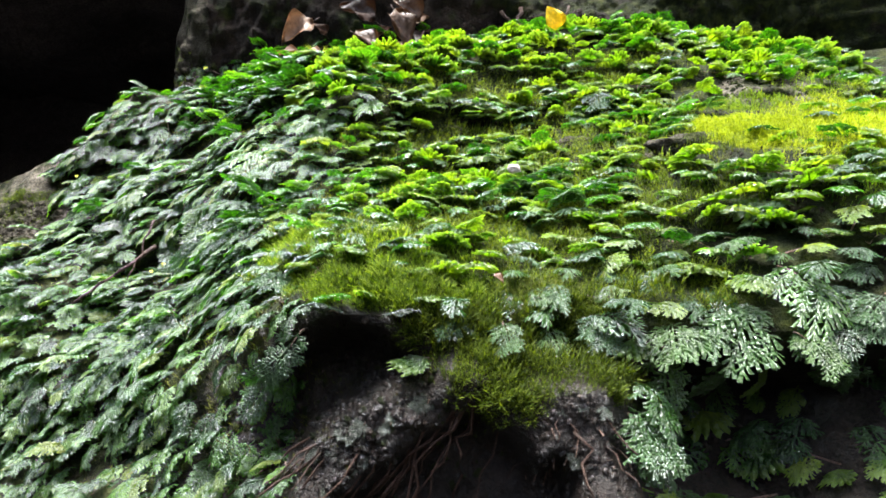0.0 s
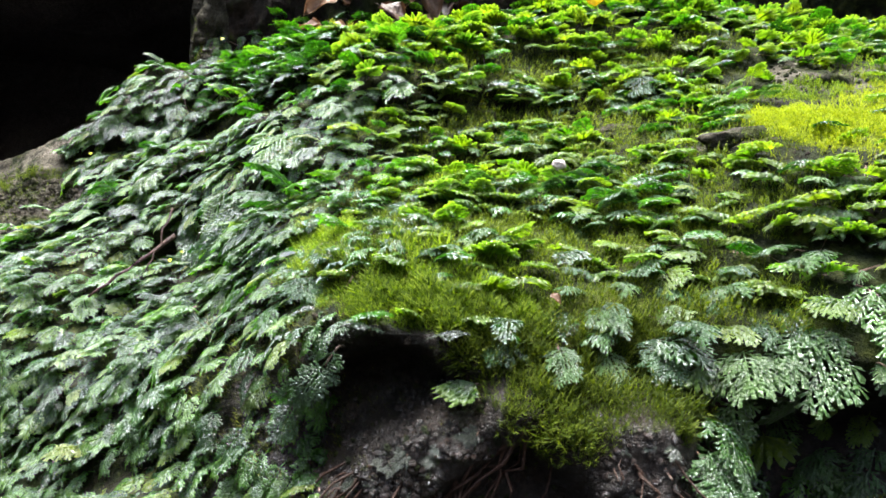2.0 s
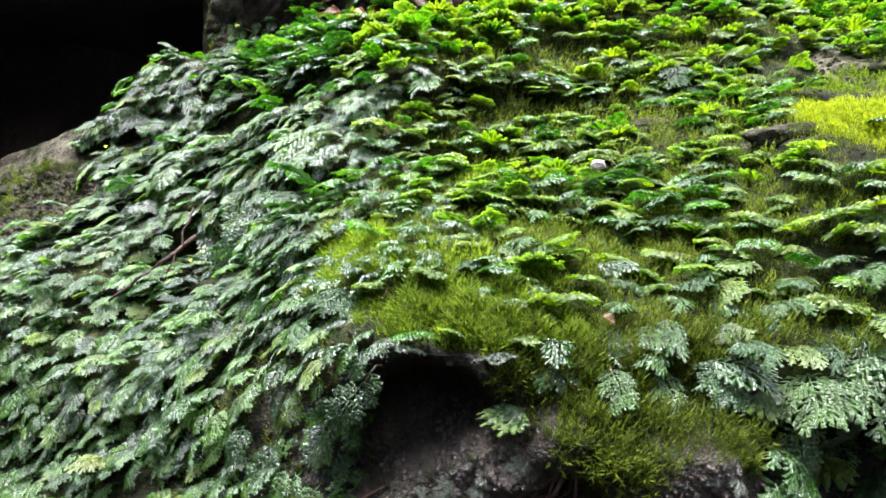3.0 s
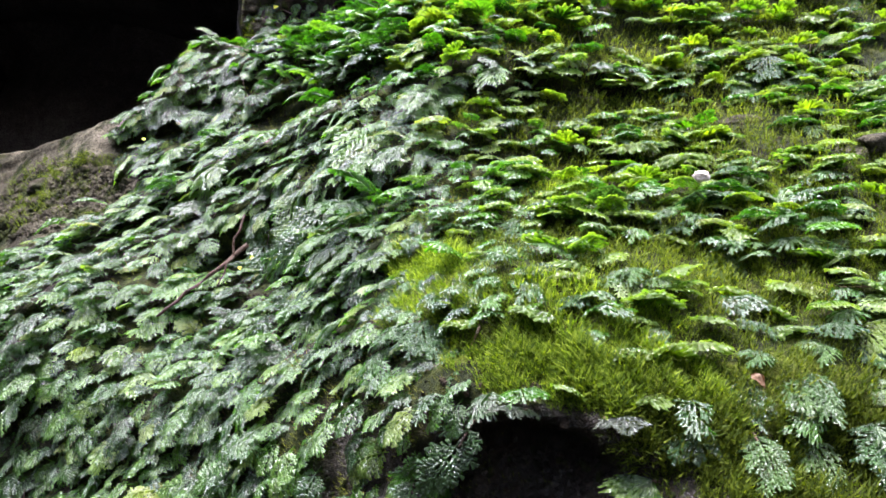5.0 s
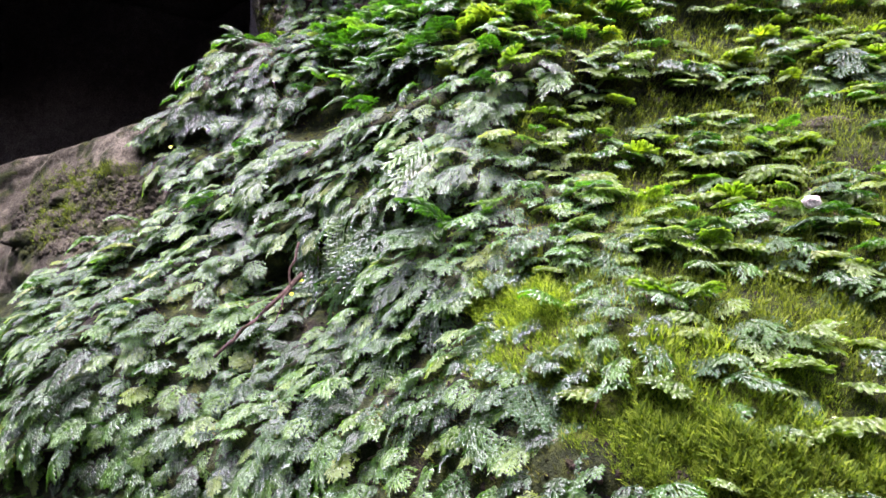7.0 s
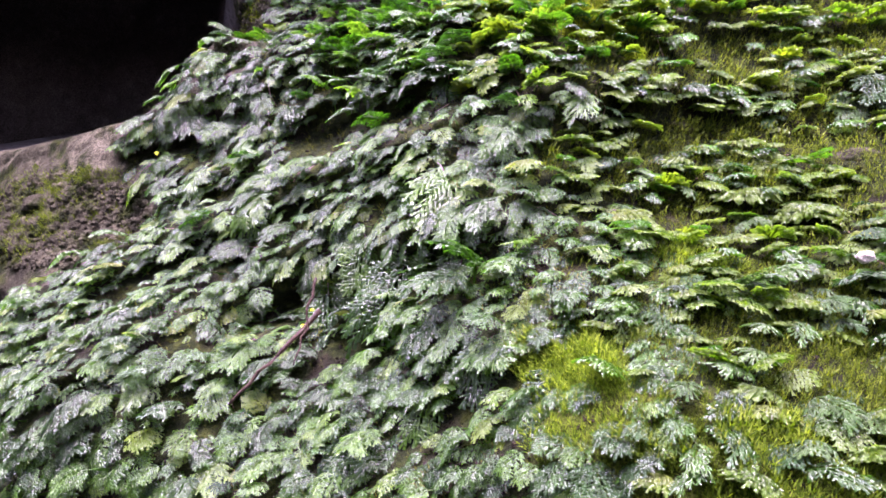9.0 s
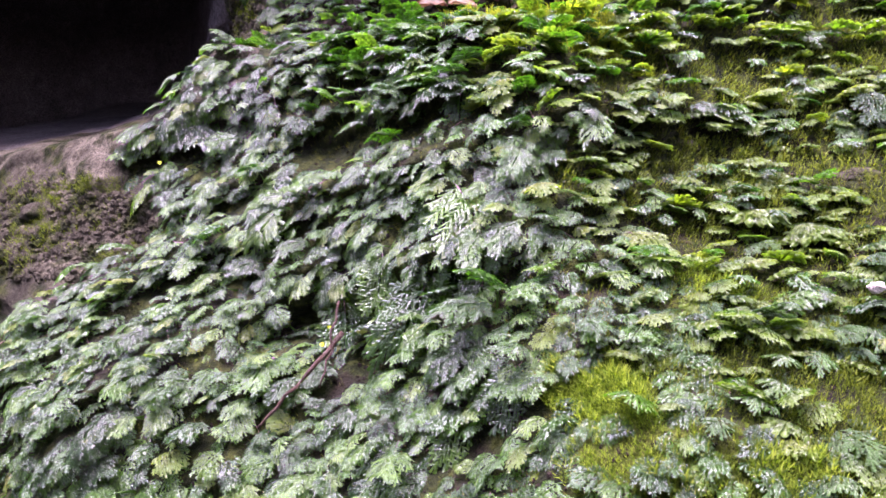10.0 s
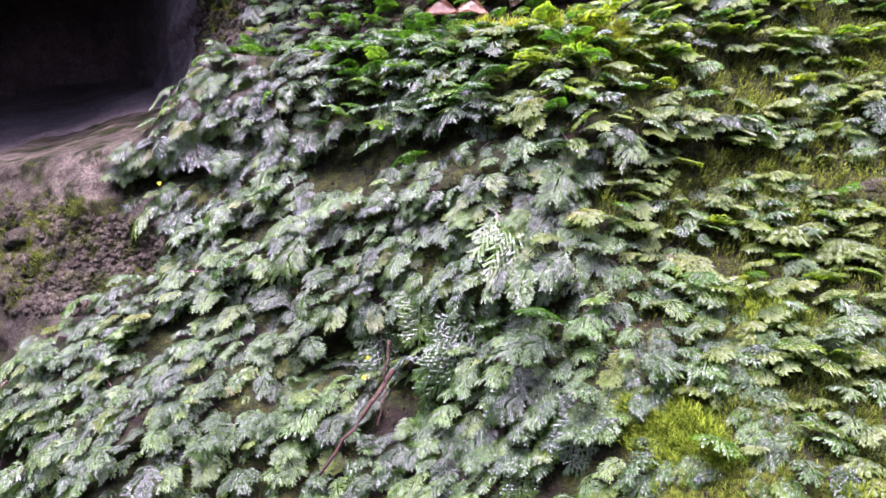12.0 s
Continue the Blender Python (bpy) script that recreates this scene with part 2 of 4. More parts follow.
def lumps(x, z, seed, octaves=((9, 0.010), (24, 0.006), (60, 0.0035), (140, 0.0016))):
    """Uneven ground: sums of gradient noise, in metres."""
    out = np.zeros(len(x))
    for i, (a, b) in enumerate(zip(x, z)):
        out[i] = sum(k * noise.noise((a * f + seed, b * f, seed * 1.7 + f)) for f, k in octaves)
    return out


def steps(spans):
    """Grid lines, fine where seen and coarse beyond."""
    v = [spans[0][0]]
    for a, b, d in spans:
        v.extend(np.linspace(a, b, max(2, round((b - a) / d) + 1))[1:])
    return np.array(v)


HOLLOW = [(-0.05, 1.365, 0.150, 0.088, 0.0), (0.19, 1.36, 0.19, 0.075, 0.0)]
LEDGE = [(-0.70, 1.63, 0.20, 0.10, 0.1), (-0.60, 1.78, 0.16, 0.1, 0.0), (-0.46, 1.93, 0.11, 0.07, 0.0), (0.37, 1.735, 0.06, 0.045, 0.0), (0.215, 1.625, 0.035, 0.014, 0.0)]
MOSSY = [(0.28, 1.640, 0.05, 0.030, 0.0), (0.34, 1.622, 0.09, 0.045, 0.1), (0.42, 1.66, 0.10, 0.06, 0.2), (-0.065, 1.490, 0.085, 0.030, -0.15), (-0.12, 1.53, 0.03, 0.012, 0.1), (0.06, 1.46, 0.04, 0.02, 0.0), (-0.11, 1.828, 0.09, 0.02, 0.0)]

gx = steps([(-2.2, -0.85, 0.06), (-0.85, 0.62, 0.005), (0.62, 2.2, 0.06)])
gz = steps([(-0.05, 1.22, 0.06), (1.22, 2.06, 0.005), (2.06, 2.6, 0.05)])
GX, GZ = np.meshgrid(gx, gz)
fx, fz = GX.ravel(), GZ.ravel()


def ground_y(x, z):
    """The bank's face with its lumps, rougher on bare rock, in the hollow and behind the crest."""
    rock, hollow, behind = np.clip(2 * patches(x, z, LEDGE), 0, 1), np.clip(2 * patches(x, z, HOLLOW[:1]), 0, 1), smooth(1.87, 1.93, z)
    y = bank_y(x, z) + lumps(x, z, 3.1) * (1 + 0.5 * rock + 0.8 * hollow + 0.6 * behind)
    y = y + lumps(x, z, 7.7, ((42, 0.012), (95, 0.007), (190, 0.003))) * np.maximum(0.9 * behind, np.maximum(0.45 * rock, 0.7 * hollow))
    y = y + lumps(x, z, 5.5, ((7, 0.07), (17, 0.035), (45, 0.006))) * smooth(1.06, 1.22, y) * smooth(0.38, 0.44, -x)
    rows = np.array([tier(a, b) for a, b in zip(x, z)])
    return y - (0.028 - 0.013 * smooth(-0.12, 0.0, x)) * rows * (1 - np.maximum(np.maximum(rock, hollow), behind))


fy = ground_y(fx, fz)
nx, nz = len(gx), len(gz)
quads = [(j * nx + i, j * nx + i + 1, (j + 1) * nx + i + 1, (j + 1) * nx + i) for j in range(nz - 1) for i in range(nx - 1)]
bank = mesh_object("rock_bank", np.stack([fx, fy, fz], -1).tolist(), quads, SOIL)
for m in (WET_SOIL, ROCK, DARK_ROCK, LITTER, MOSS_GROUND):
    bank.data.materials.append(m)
first = np.array([q[0] for q in quads])
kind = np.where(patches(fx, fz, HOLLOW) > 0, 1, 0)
kind = np.where(patches(fx, fz, LEDGE) > 0, 2, kind)
kind = np.where(patches(fx, fz, MOSSY) > 0.1, 5, kind)
# litter behind the crest, in the colour darkened for shade
kind = np.where((fz > 1.850 + 0.265 * np.clip(fx + 0.12, 0, 0.27)) & (fx > -0.42), 4, kind)
kind = np.where((fz > 1.95) & (fx > 0.10), 0, kind)
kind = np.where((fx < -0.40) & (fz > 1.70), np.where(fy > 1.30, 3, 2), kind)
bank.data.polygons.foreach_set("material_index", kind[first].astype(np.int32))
tagged(bank, "steep damp bank of brown soil and grey rock with hollows", "rock bank", kind="structure")


def rock_sheet(name, corners, cells, material_, label, seed, rough=0.06):
    """A bumpy rock face spanned between four corners, with thickness."""
    a, b, c, d = (np.array(v, float) for v in corners)
    n = np.cross(b - a, d - a)
    n /= np.linalg.norm(n)
    verts, faces = [], []
    k = cells + 1
    for j in range(k):
        for i in range(k):
            u, v = i / cells, j / cells
            p = (a * (1 - u) + b * u) * (1 - v) + (d * (1 - u) + c * u) * v
            p = p + n * rough * 2 * noise.fractal(Vector(p * 1.9 + seed), 0.9, 2.0, 4)
            verts.append(tuple(p))
    for p in list(verts):
        verts.append(tuple(np.array(p) - n * 0.25))
    for j in range(cells):
        for i in range(cells):
            q = (j * k + i, j * k + i + 1, (j + 1) * k + i + 1, (j + 1) * k + i)
            faces += [q, tuple(v + k * k for v in reversed(q))]
    rim = [i for i in range(k)] + [j * k + cells for j in range(1, k)] + [cells * k + i for i in range(cells - 1, -1, -1)] + [j * k for j in range(cells - 1, 0, -1)]
    for p, q in zip(rim, rim[1:] + rim[:1]):
        faces.append((p, p + k * k, q + k * k, q))
    return tagged(mesh_object(name, verts, faces, material_), label, "rock", kind="structure")


rock_sheet("wall_back", [(-2.6, 2.6, 0), (2.4, 2.6, 0), (2.4, 2.6, 2.7), (-2.6, 2.6, 2.7)], 40, DARK_ROCK, "dark rock face deep in the gap behind the bank", 2.0)
# the next two walls are out of view, added to cut low sky light
rock_sheet("added_wall_west", [(-2.0, -2.4, 0), (-2.0, 2.8, 0), (-2.0, 2.8, 2.6), (-2.0, -2.4, 2.6)], 30, DARK_ROCK, "unseen rock wall added to close the west side and block low sky light", 5.0)
rock_sheet("added_wall_south", [(2.4, -2.4, 0), (-2.2, -2.4, 0), (-2.2, -2.4, 1.8), (2.4, -2.4, 1.8)], 30, DARK_ROCK, "unseen rock wall added facing the bank to block low sky light", 8.0)
# unseen roof, added to darken the gap and the ground behind the crest
rock_sheet("shade_roof", [(-2.2, 1.08, 2.36), (-2.2, 2.9, 2.6), (2.2, 2.9, 2.6), (2.2, 1.08, 2.36)], 40, DARK_ROCK, "unseen rock roof added above the bank to block overhead light", 11.0)
rock_sheet("ground", [(-6, -6, 0), (6, -6, 0), (6, 6, 0), (-6, 6, 0)], 50, LITTER, "damp earth floor of the gully", 14.0, 0.03)


# ---- ferns ----
def frond_mesh(name, seed, pairs, spacing, droop, cup, wide, long, breadth, material_, rays=0):
    """A filmy frond one unit long: a winged midrib, side branches, rows of short blunt lobes folded along their vein;
    with rays, a fan of branches from its base instead. Base at 0, tip towards +y, upper face +z."""
    r = random.Random(seed)
    verts, faces = [], []
    wave = r.uniform(0, 6)

    def sag(x, y):
        return -droop * y * y - cup * x * x + 0.05 * math.sin(6 * x + wave) * y + 0.03 * math.sin(9 * y + wave)

    def lobe(x, y, ang, length, width, lift, twist):
        s = len(verts)
        ca, sa = math.sin(ang), math.cos(ang)
        for far, w, up in ((0.0, 0.5, 0.0), (1.0, 0.9, 0.9)):
            px, py = x + ca * far * length, y + sa * far * length
            h = sag(px, py) + lift * length * up - 0.12 * width * far
            for side in (-1, 1):
                verts.append((px + sa * side * width * w * 0.5, py - ca * side * width * w * 0.5, h + side * twist * width * 0.45 * far))
        px, py = x + ca * length * 0.62, y + sa * length * 0.62
        verts.append((px, py, sag(px, py) + lift * length * 0.6 + 0.17 * width))
        faces.extend([(s + 4, s, s + 1), (s + 4, s + 1, s + 3), (s + 4, s + 3, s + 2), (s + 4, s + 2, s)])

    def branch(x, y, ang, length):
        sx, sy = math.sin(ang), math.cos(ang)
        lobe(x, y, ang, length * 0.95, breadth * 0.7, 0, r.uniform(-0.3, 0.3))
        lean = r.uniform(-0.25, 0.15)
        n = max(2, round(2 * length / spacing))
        for i in range(n):
            t = (i + 0.7) / (n + 0.2) * length
            side = 1 if i % 2 else -1
            a = ang + side * r.uniform(0.55, 0.9)
            lobe(x + sx * t, y + sy * t, a, long * r.uniform(0.8, 1.2), breadth * r.uniform(0.85, 1.15), lean + r.uniform(-0.28, 0.22), r.uniform(-0.35, 0.35))
        lobe(x + sx * length * 0.9, y + sy * length * 0.9, ang, long, breadth, lean, 0)

    lobe(0, -1.0, 0, 1.02, 0.026, 0, 0)
    lobe(0, 0.0, 0.03, 0.95, 0.07, 0, 0)
    if rays:
        # a domed, pleated half disc whose rim is cut into blunt lobes, with more lobes standing over it
        spread = wide * 1.75
        cols = rays * 4
        start = len(verts)
        reach = [r.uniform(0.82, 1.05) for _ in range(rays + 1)]
        for i in range(cols + 1):
            a = spread * (2 * i / cols - 1)
            cut = (1.0, 0.90, 0.70, 0.90)[i % 4] * reach[(i + 2) // 4] * math.cos(0.55 * a)
            for t in (0.03, 0.4, 0.72, 1.0):
                q = 0.92 * cut * t if t > 0.5 else 0.92 * t * math.cos(0.55 * a)
                px, py = math.sin(a) * q, 0.02 + math.cos(a) * q
                verts.append((px, py, sag(px, py) + (0.022, 0.0, -0.03, 0.0)[i % 4] * t - 0.10 * t ** 4))
        for i in range(cols):
            for k in range(3):
                p = start + i * 4 + k
                faces.append((p, p + 4, p + 5, p + 1))
        for i in range(rays + 1):
            a = spread * (2 * i / rays - 1) + r.uniform(-0.03, 0.03)
            q = 0.92 * reach[i] * math.cos(0.55 * a)
            for t, turn in ((0.45, 0.0), (0.62, -0.6), (0.68, 0.55), (0.80, -0.55), (0.84, 0.5), (0.88, 0.0)):
                lobe(math.sin(a) * q * t, 0.02 + math.cos(a) * q * t, a + turn + r.uniform(-0.15, 0.15), long * r.uniform(0.85, 1.2), breadth * r.uniform(0.85, 1.15), r.uniform(-0.25, 0.35), r.uniform(-0.5, 0.5))
    for i in range(0 if rays else pairs):
        t = 0.05 + 0.84 * i / pairs
        env = wide * (0.70 + 0.8 * t) * (1.0 - t) ** 0.6
        for side in (-1, 1):
            if r.random() > 0.05:
                branch(0, t + r.uniform(-0.02, 0.02), side * (1.2 - 0.6 * t) * r.uniform(0.88, 1.1), max(0.08, env * r.uniform(0.8, 1.15) - long * 0.8))
    if not rays:
        branch(0, 0.82, 0, 0.12)
    me = bpy.data.meshes.new(name)
    me.from_pydata(verts, [], faces)
    me.materials.append(material_)
    return me


FINE = [frond_mesh("frond", 10 + i, 7, 0.078, d, c, w, 0.125, 0.062, FROND_DARK) for i, (d, c, w) in enumerate(((0.5, 0.40, 0.70), (0.65, 0.45, 0.62), (0.45, 0.45, 0.80), (0.7, 0.35, 0.60), (0.55, 0.5, 0.85)))]
FINE += [frond_mesh("frond", 20 + i, 0, 0.11, d, c, w, 0.13, 0.085, FROND_DARK, 8) for i, (d, c, w) in enumerate(((0.55, 0.5, 0.62), (0.65, 0.4, 0.72), (0.45, 0.6, 0.58), (0.6, 0.5, 0.8)))]
SMALL = [frond_mesh("frond", 80 + i, 5, 0.105, d, c, w, 0.150, 0.080, FROND_DARK) for i, (d, c, w) in enumerate(((0.5, 0.40, 0.75), (0.65, 0.45, 0.65), (0.45, 0.45, 0.85), (0.7, 0.35, 0.62), (0.55, 0.5, 0.9), (0.4, 0.6, 0.7)))]
SMALL_PALE = [frond_mesh("frond", 90 + i, 5, 0.125, d, c, w, 0.18, 0.098, FROND_PALE) for i, (d, c, w) in enumerate(((0.5, 0.40, 0.75), (0.65, 0.45, 0.7), (0.4, 0.5, 0.9)))]
BROAD = [frond_mesh("frond", 30 + i, 0, 0.12, d, c, w, 0.125, 0.10, FROND_BRIGHT, 7 + i % 3) for i, (d, c, w) in enumerate(((0.35, 0.4, 0.60), (0.5, 0.35, 0.55), (0.3, 0.5, 0.72), (0.55, 0.4, 0.62), (0.4, 0.3, 0.78)))]
BROAD += [frond_mesh("frond", 40 + i, 6, 0.105, d, c, w, 0.15, 0.088, FROND_BRIGHT) for i, (d, c, w) in enumerate(((0.45, 0.35, 0.72), (0.3, 0.45, 0.62), (0.55, 0.4, 0.85)))]
WHITE = [frond_mesh("frond", 70 + i, 0, 0.11, d, c, w, 0.12, 0.085, FROND_PALE, 8) for i, (d, c, w) in enumerate(((0.8, 0.5, 0.62), (0.95, 0.4, 0.72), (0.7, 0.5, 0.8)))]
PALE = [frond_mesh("frond", 50 + i, 7, 0.078, d, c, w, 0.125, 0.062, FROND_PALE) for i, (d, c, w) in enumerate(((0.45, 0.4, 0.66), (0.6, 0.3, 0.52), (0.4, 0.5, 0.74)))]
DRY = [frond_mesh("frond", 60 + i, 6, 0.08, d, c, w, 0.10, 0.085, FROND_DRY) for i, (d, c, w) in enumerate(((0.15, 0.3, 0.8), (0.2, 0.4, 0.75)))]


# the face and its tilt, sampled once over the seen stretch
CELL = 0.003
LX, LZ = np.arange(-0.90, 0.66, CELL), np.arange(1.20, 2.10, CELL)
LXX, LZZ = np.meshgrid(LX, LZ)
TILT_Z, TILT_X = np.gradient(bank_y(LXX, LZZ), CELL)
FACE_Y = ground_y(LXX.ravel(), LZZ.ravel()).reshape(LXX.shape).tolist()
TILT_X, TILT_Z = TILT_X.tolist(), TILT_Z.tolist()


def sprout(x, z, sink=0.004):
    """A place on the bank's face and the way it faces there."""
    u, v = min(max((x + 0.90) / CELL, 0), len(LX) - 2.001), min(max((z - 1.20) / CELL, 0), len(LZ) - 2.001)
    i, j = int(u), int(v)
    u, v = u - i, v - j
    y = (FACE_Y[j][i] * (1 - u) + FACE_Y[j][i + 1] * u) * (1 - v) + (FACE_Y[j + 1][i] * (1 - u) + FACE_Y[j + 1][i + 1] * u) * v
    n = Vector((TILT_X[j][i], -1.0, TILT_Z[j][i])).normalized()
    return Vector((x, y, z)) - n * sink, n


def leaf_pose(at, way, face, size):
    """Pose with +y along way and +z as near to face as it can be."""
    y = Vector(way).normalized()
    x = y.cross(Vector(face)).normalized()
    z = x.cross(y)
    return Matrix.Translation(at) @ Matrix((x, y, z)).transposed().to_4x4() @ Matrix.Diagonal((size, size, size, 1))


def tube(points, radii, sides=7, seed=0):
    """A tapering round stem through some points, closed at both ends."""
    bm = bmesh.new()
    r = random.Random(seed)
    pts = [Vector(p) for p in points]
    rings = []
    for i, p in enumerate(pts):
        d = (pts[min(i + 1, len(pts) - 1)] - pts[max(i - 1, 0)]).normalized()
        a = d.orthogonal().normalized()
        b = d.cross(a)
        rings.append([bm.verts.new(p + (a * math.cos(k * math.tau / sides) + b * math.sin(k * math.tau / sides)) * radii[i] * r.uniform(0.85, 1.15)) for k in range(sides)])
    for p, q in zip(rings, rings[1:]):
        for k in range(sides):
            bm.faces.new((p[k], p[(k + 1) % sides], q[(k + 1) % sides], q[k]))
    bm.faces.new(rings[0][::-1])
    bm.faces.new(rings[-1])
    return bm


# where other growth or bare ground leaves gaps between the ferns
MOSS_BEDS = [(0.275, 1.642, 0.06, 0.034, 0.0), (0.34, 1.622, 0.11, 0.045, 0.1), (0.42, 1.67, 0.12, 0.07, 0.2), (0.43, 1.745, 0.05, 0.04, 0.0), (-0.06, 1.488, 0.075, 0.026, -0.15), (0.035, 1.425, 0.03, 0.045, 0.0), (-0.11, 1.828, 0.08, 0.018, 0.0), (-0.60, 1.672, 0.05, 0.014, 0.1)]
BARE = [(0.14, 1.68, 0.05, 0.018, 0.0), (0.37, 1.735, 0.05, 0.03, 0.0), (0.135, 1.645, 0.03, 0.02, 0.0), (0.215, 1.627, 0.035, 0.012, 0.0), (0.01, 1.70, 0.025, 0.012, 0.0), (-0.005, 1.385, 0.092, 0.068, 0.0), (-0.062, 1.435, 0.055, 0.022, 0.0), (0.30, 1.82, 0.04, 0.02, 0.0), (-0.50, 1.655, 0.04, 0.014, 0.2), (0.02, 1.745, 0.04, 0.010, 0.0), (-0.27, 1.560, 0.08, 0.008, 0.30), (-0.17, 1.605, 0.03, 0.008, 0.5), (-0.40, 1.655, 0.06, 0.008, 0.25)]


def crest_at(x):
    return 1.830 + 0.265 * min(max(x + 0.12, 0), 0.27)


rng = random.Random(7)
spots, near = [], {}
cx_, cz_ = np.random.RandomState(5).uniform((-0.70, 1.26), (0.54, 1.97), (95000, 2)).T
cy_ = bank_y(cx_, cz_)
steep = np.sqrt(1 + ((bank_y(cx_ + 0.006, cz_) - cy_) / 0.006) ** 2 + ((bank_y(cx_, cz_ + 0.006) - cy_) / 0.006) ** 2)
bare_, moss_ = patches(cx_, cz_, BARE), patches(cx_, cz_, MOSS_BEDS)
for x, y, z, s, bare, moss in zip(cx_, cy_, cz_, steep, bare_, moss_):
    if rng.random() > s / 2.4 or len(spots) > 6400:
        continue
    right = x > -0.08 + 0.17 * (1.60 - z) + rng.gauss(0, 0.03)
    low = z < 1.49 and x > 0.0
    if bare > 0 and (rng.random() < 0.985 or -0.14 < x < 0.09 and z < 1.45) or moss > 0 and rng.random() < (0.97 if x > 0.2 else 0.6):
        continue
    edge = float(np.interp(z, (1.27, 1.40, 1.50, 1.56, 1.60, 1.64, 1.68, 1.717, 1.74, 1.776, 1.80, 1.85, 1.90, 1.95), (-0.70, -0.70, -0.66, -0.60, -0.53, -0.46, -0.50, -0.555, -0.535, -0.483, -0.467, -0.415, -0.41, -0.43)))
    if x < edge + rng.uniform(-0.02, 0.012):
        continue
    crest = crest_at(x)
    if z > crest + 0.006 and rng.random() < (0.65 if x > 0.12 else 0.90 if x > -0.30 else 0.45) or (low and z < 1.44 and rng.random() < (0.75 if x > 0.10 else 0.99)):
        continue
    if -0.23 < x < -0.09 and z < 1.455 and rng.random() < 0.82 * (1 - (x + 0.16) ** 2 / 0.0049):
        continue
    lip = 1 - ((x + 0.035) / 0.060) ** 2 - ((z - 1.466) / 0.030) ** 2
    if lip > 0 and rng.random() < 0.78:
        continue
    if right and z > 1.63 and x > -0.03 and tier(x, z) < -0.02 + rng.gauss(0, 0.08) and z < crest_at(x) - 0.06:
        continue
    if tier(x, z) < (-0.34 if right or low else -0.30) + rng.gauss(0, 0.05):
        continue
    gap = (0.019 if low else (0.0115 if z > 1.56 else 0.0140) if right else 0.0086) * rng.uniform(0.8, 1.25)
    cell = (int(x / 0.025 + 100), int(y / 0.025), int(z / 0.025))
    close = [q for i in (-1, 0, 1) for j in (-1, 0, 1) for k in (-1, 0, 1) for q in near.get((cell[0] + i, cell[1] + j, cell[2] + k), ())]
    if any((x - a) ** 2 + (y - b) ** 2 + (z - c) ** 2 < gap * gap for a, b, c in close):
        continue
    near.setdefault(cell, []).append((x, y, z))
    spots.append((float(x), float(z), "low" if low else "top" if z > crest - 0.085 + rng.gauss(0, 0.022) and x > -0.30 + rng.gauss(0, 0.04) else "right" if right else "left"))

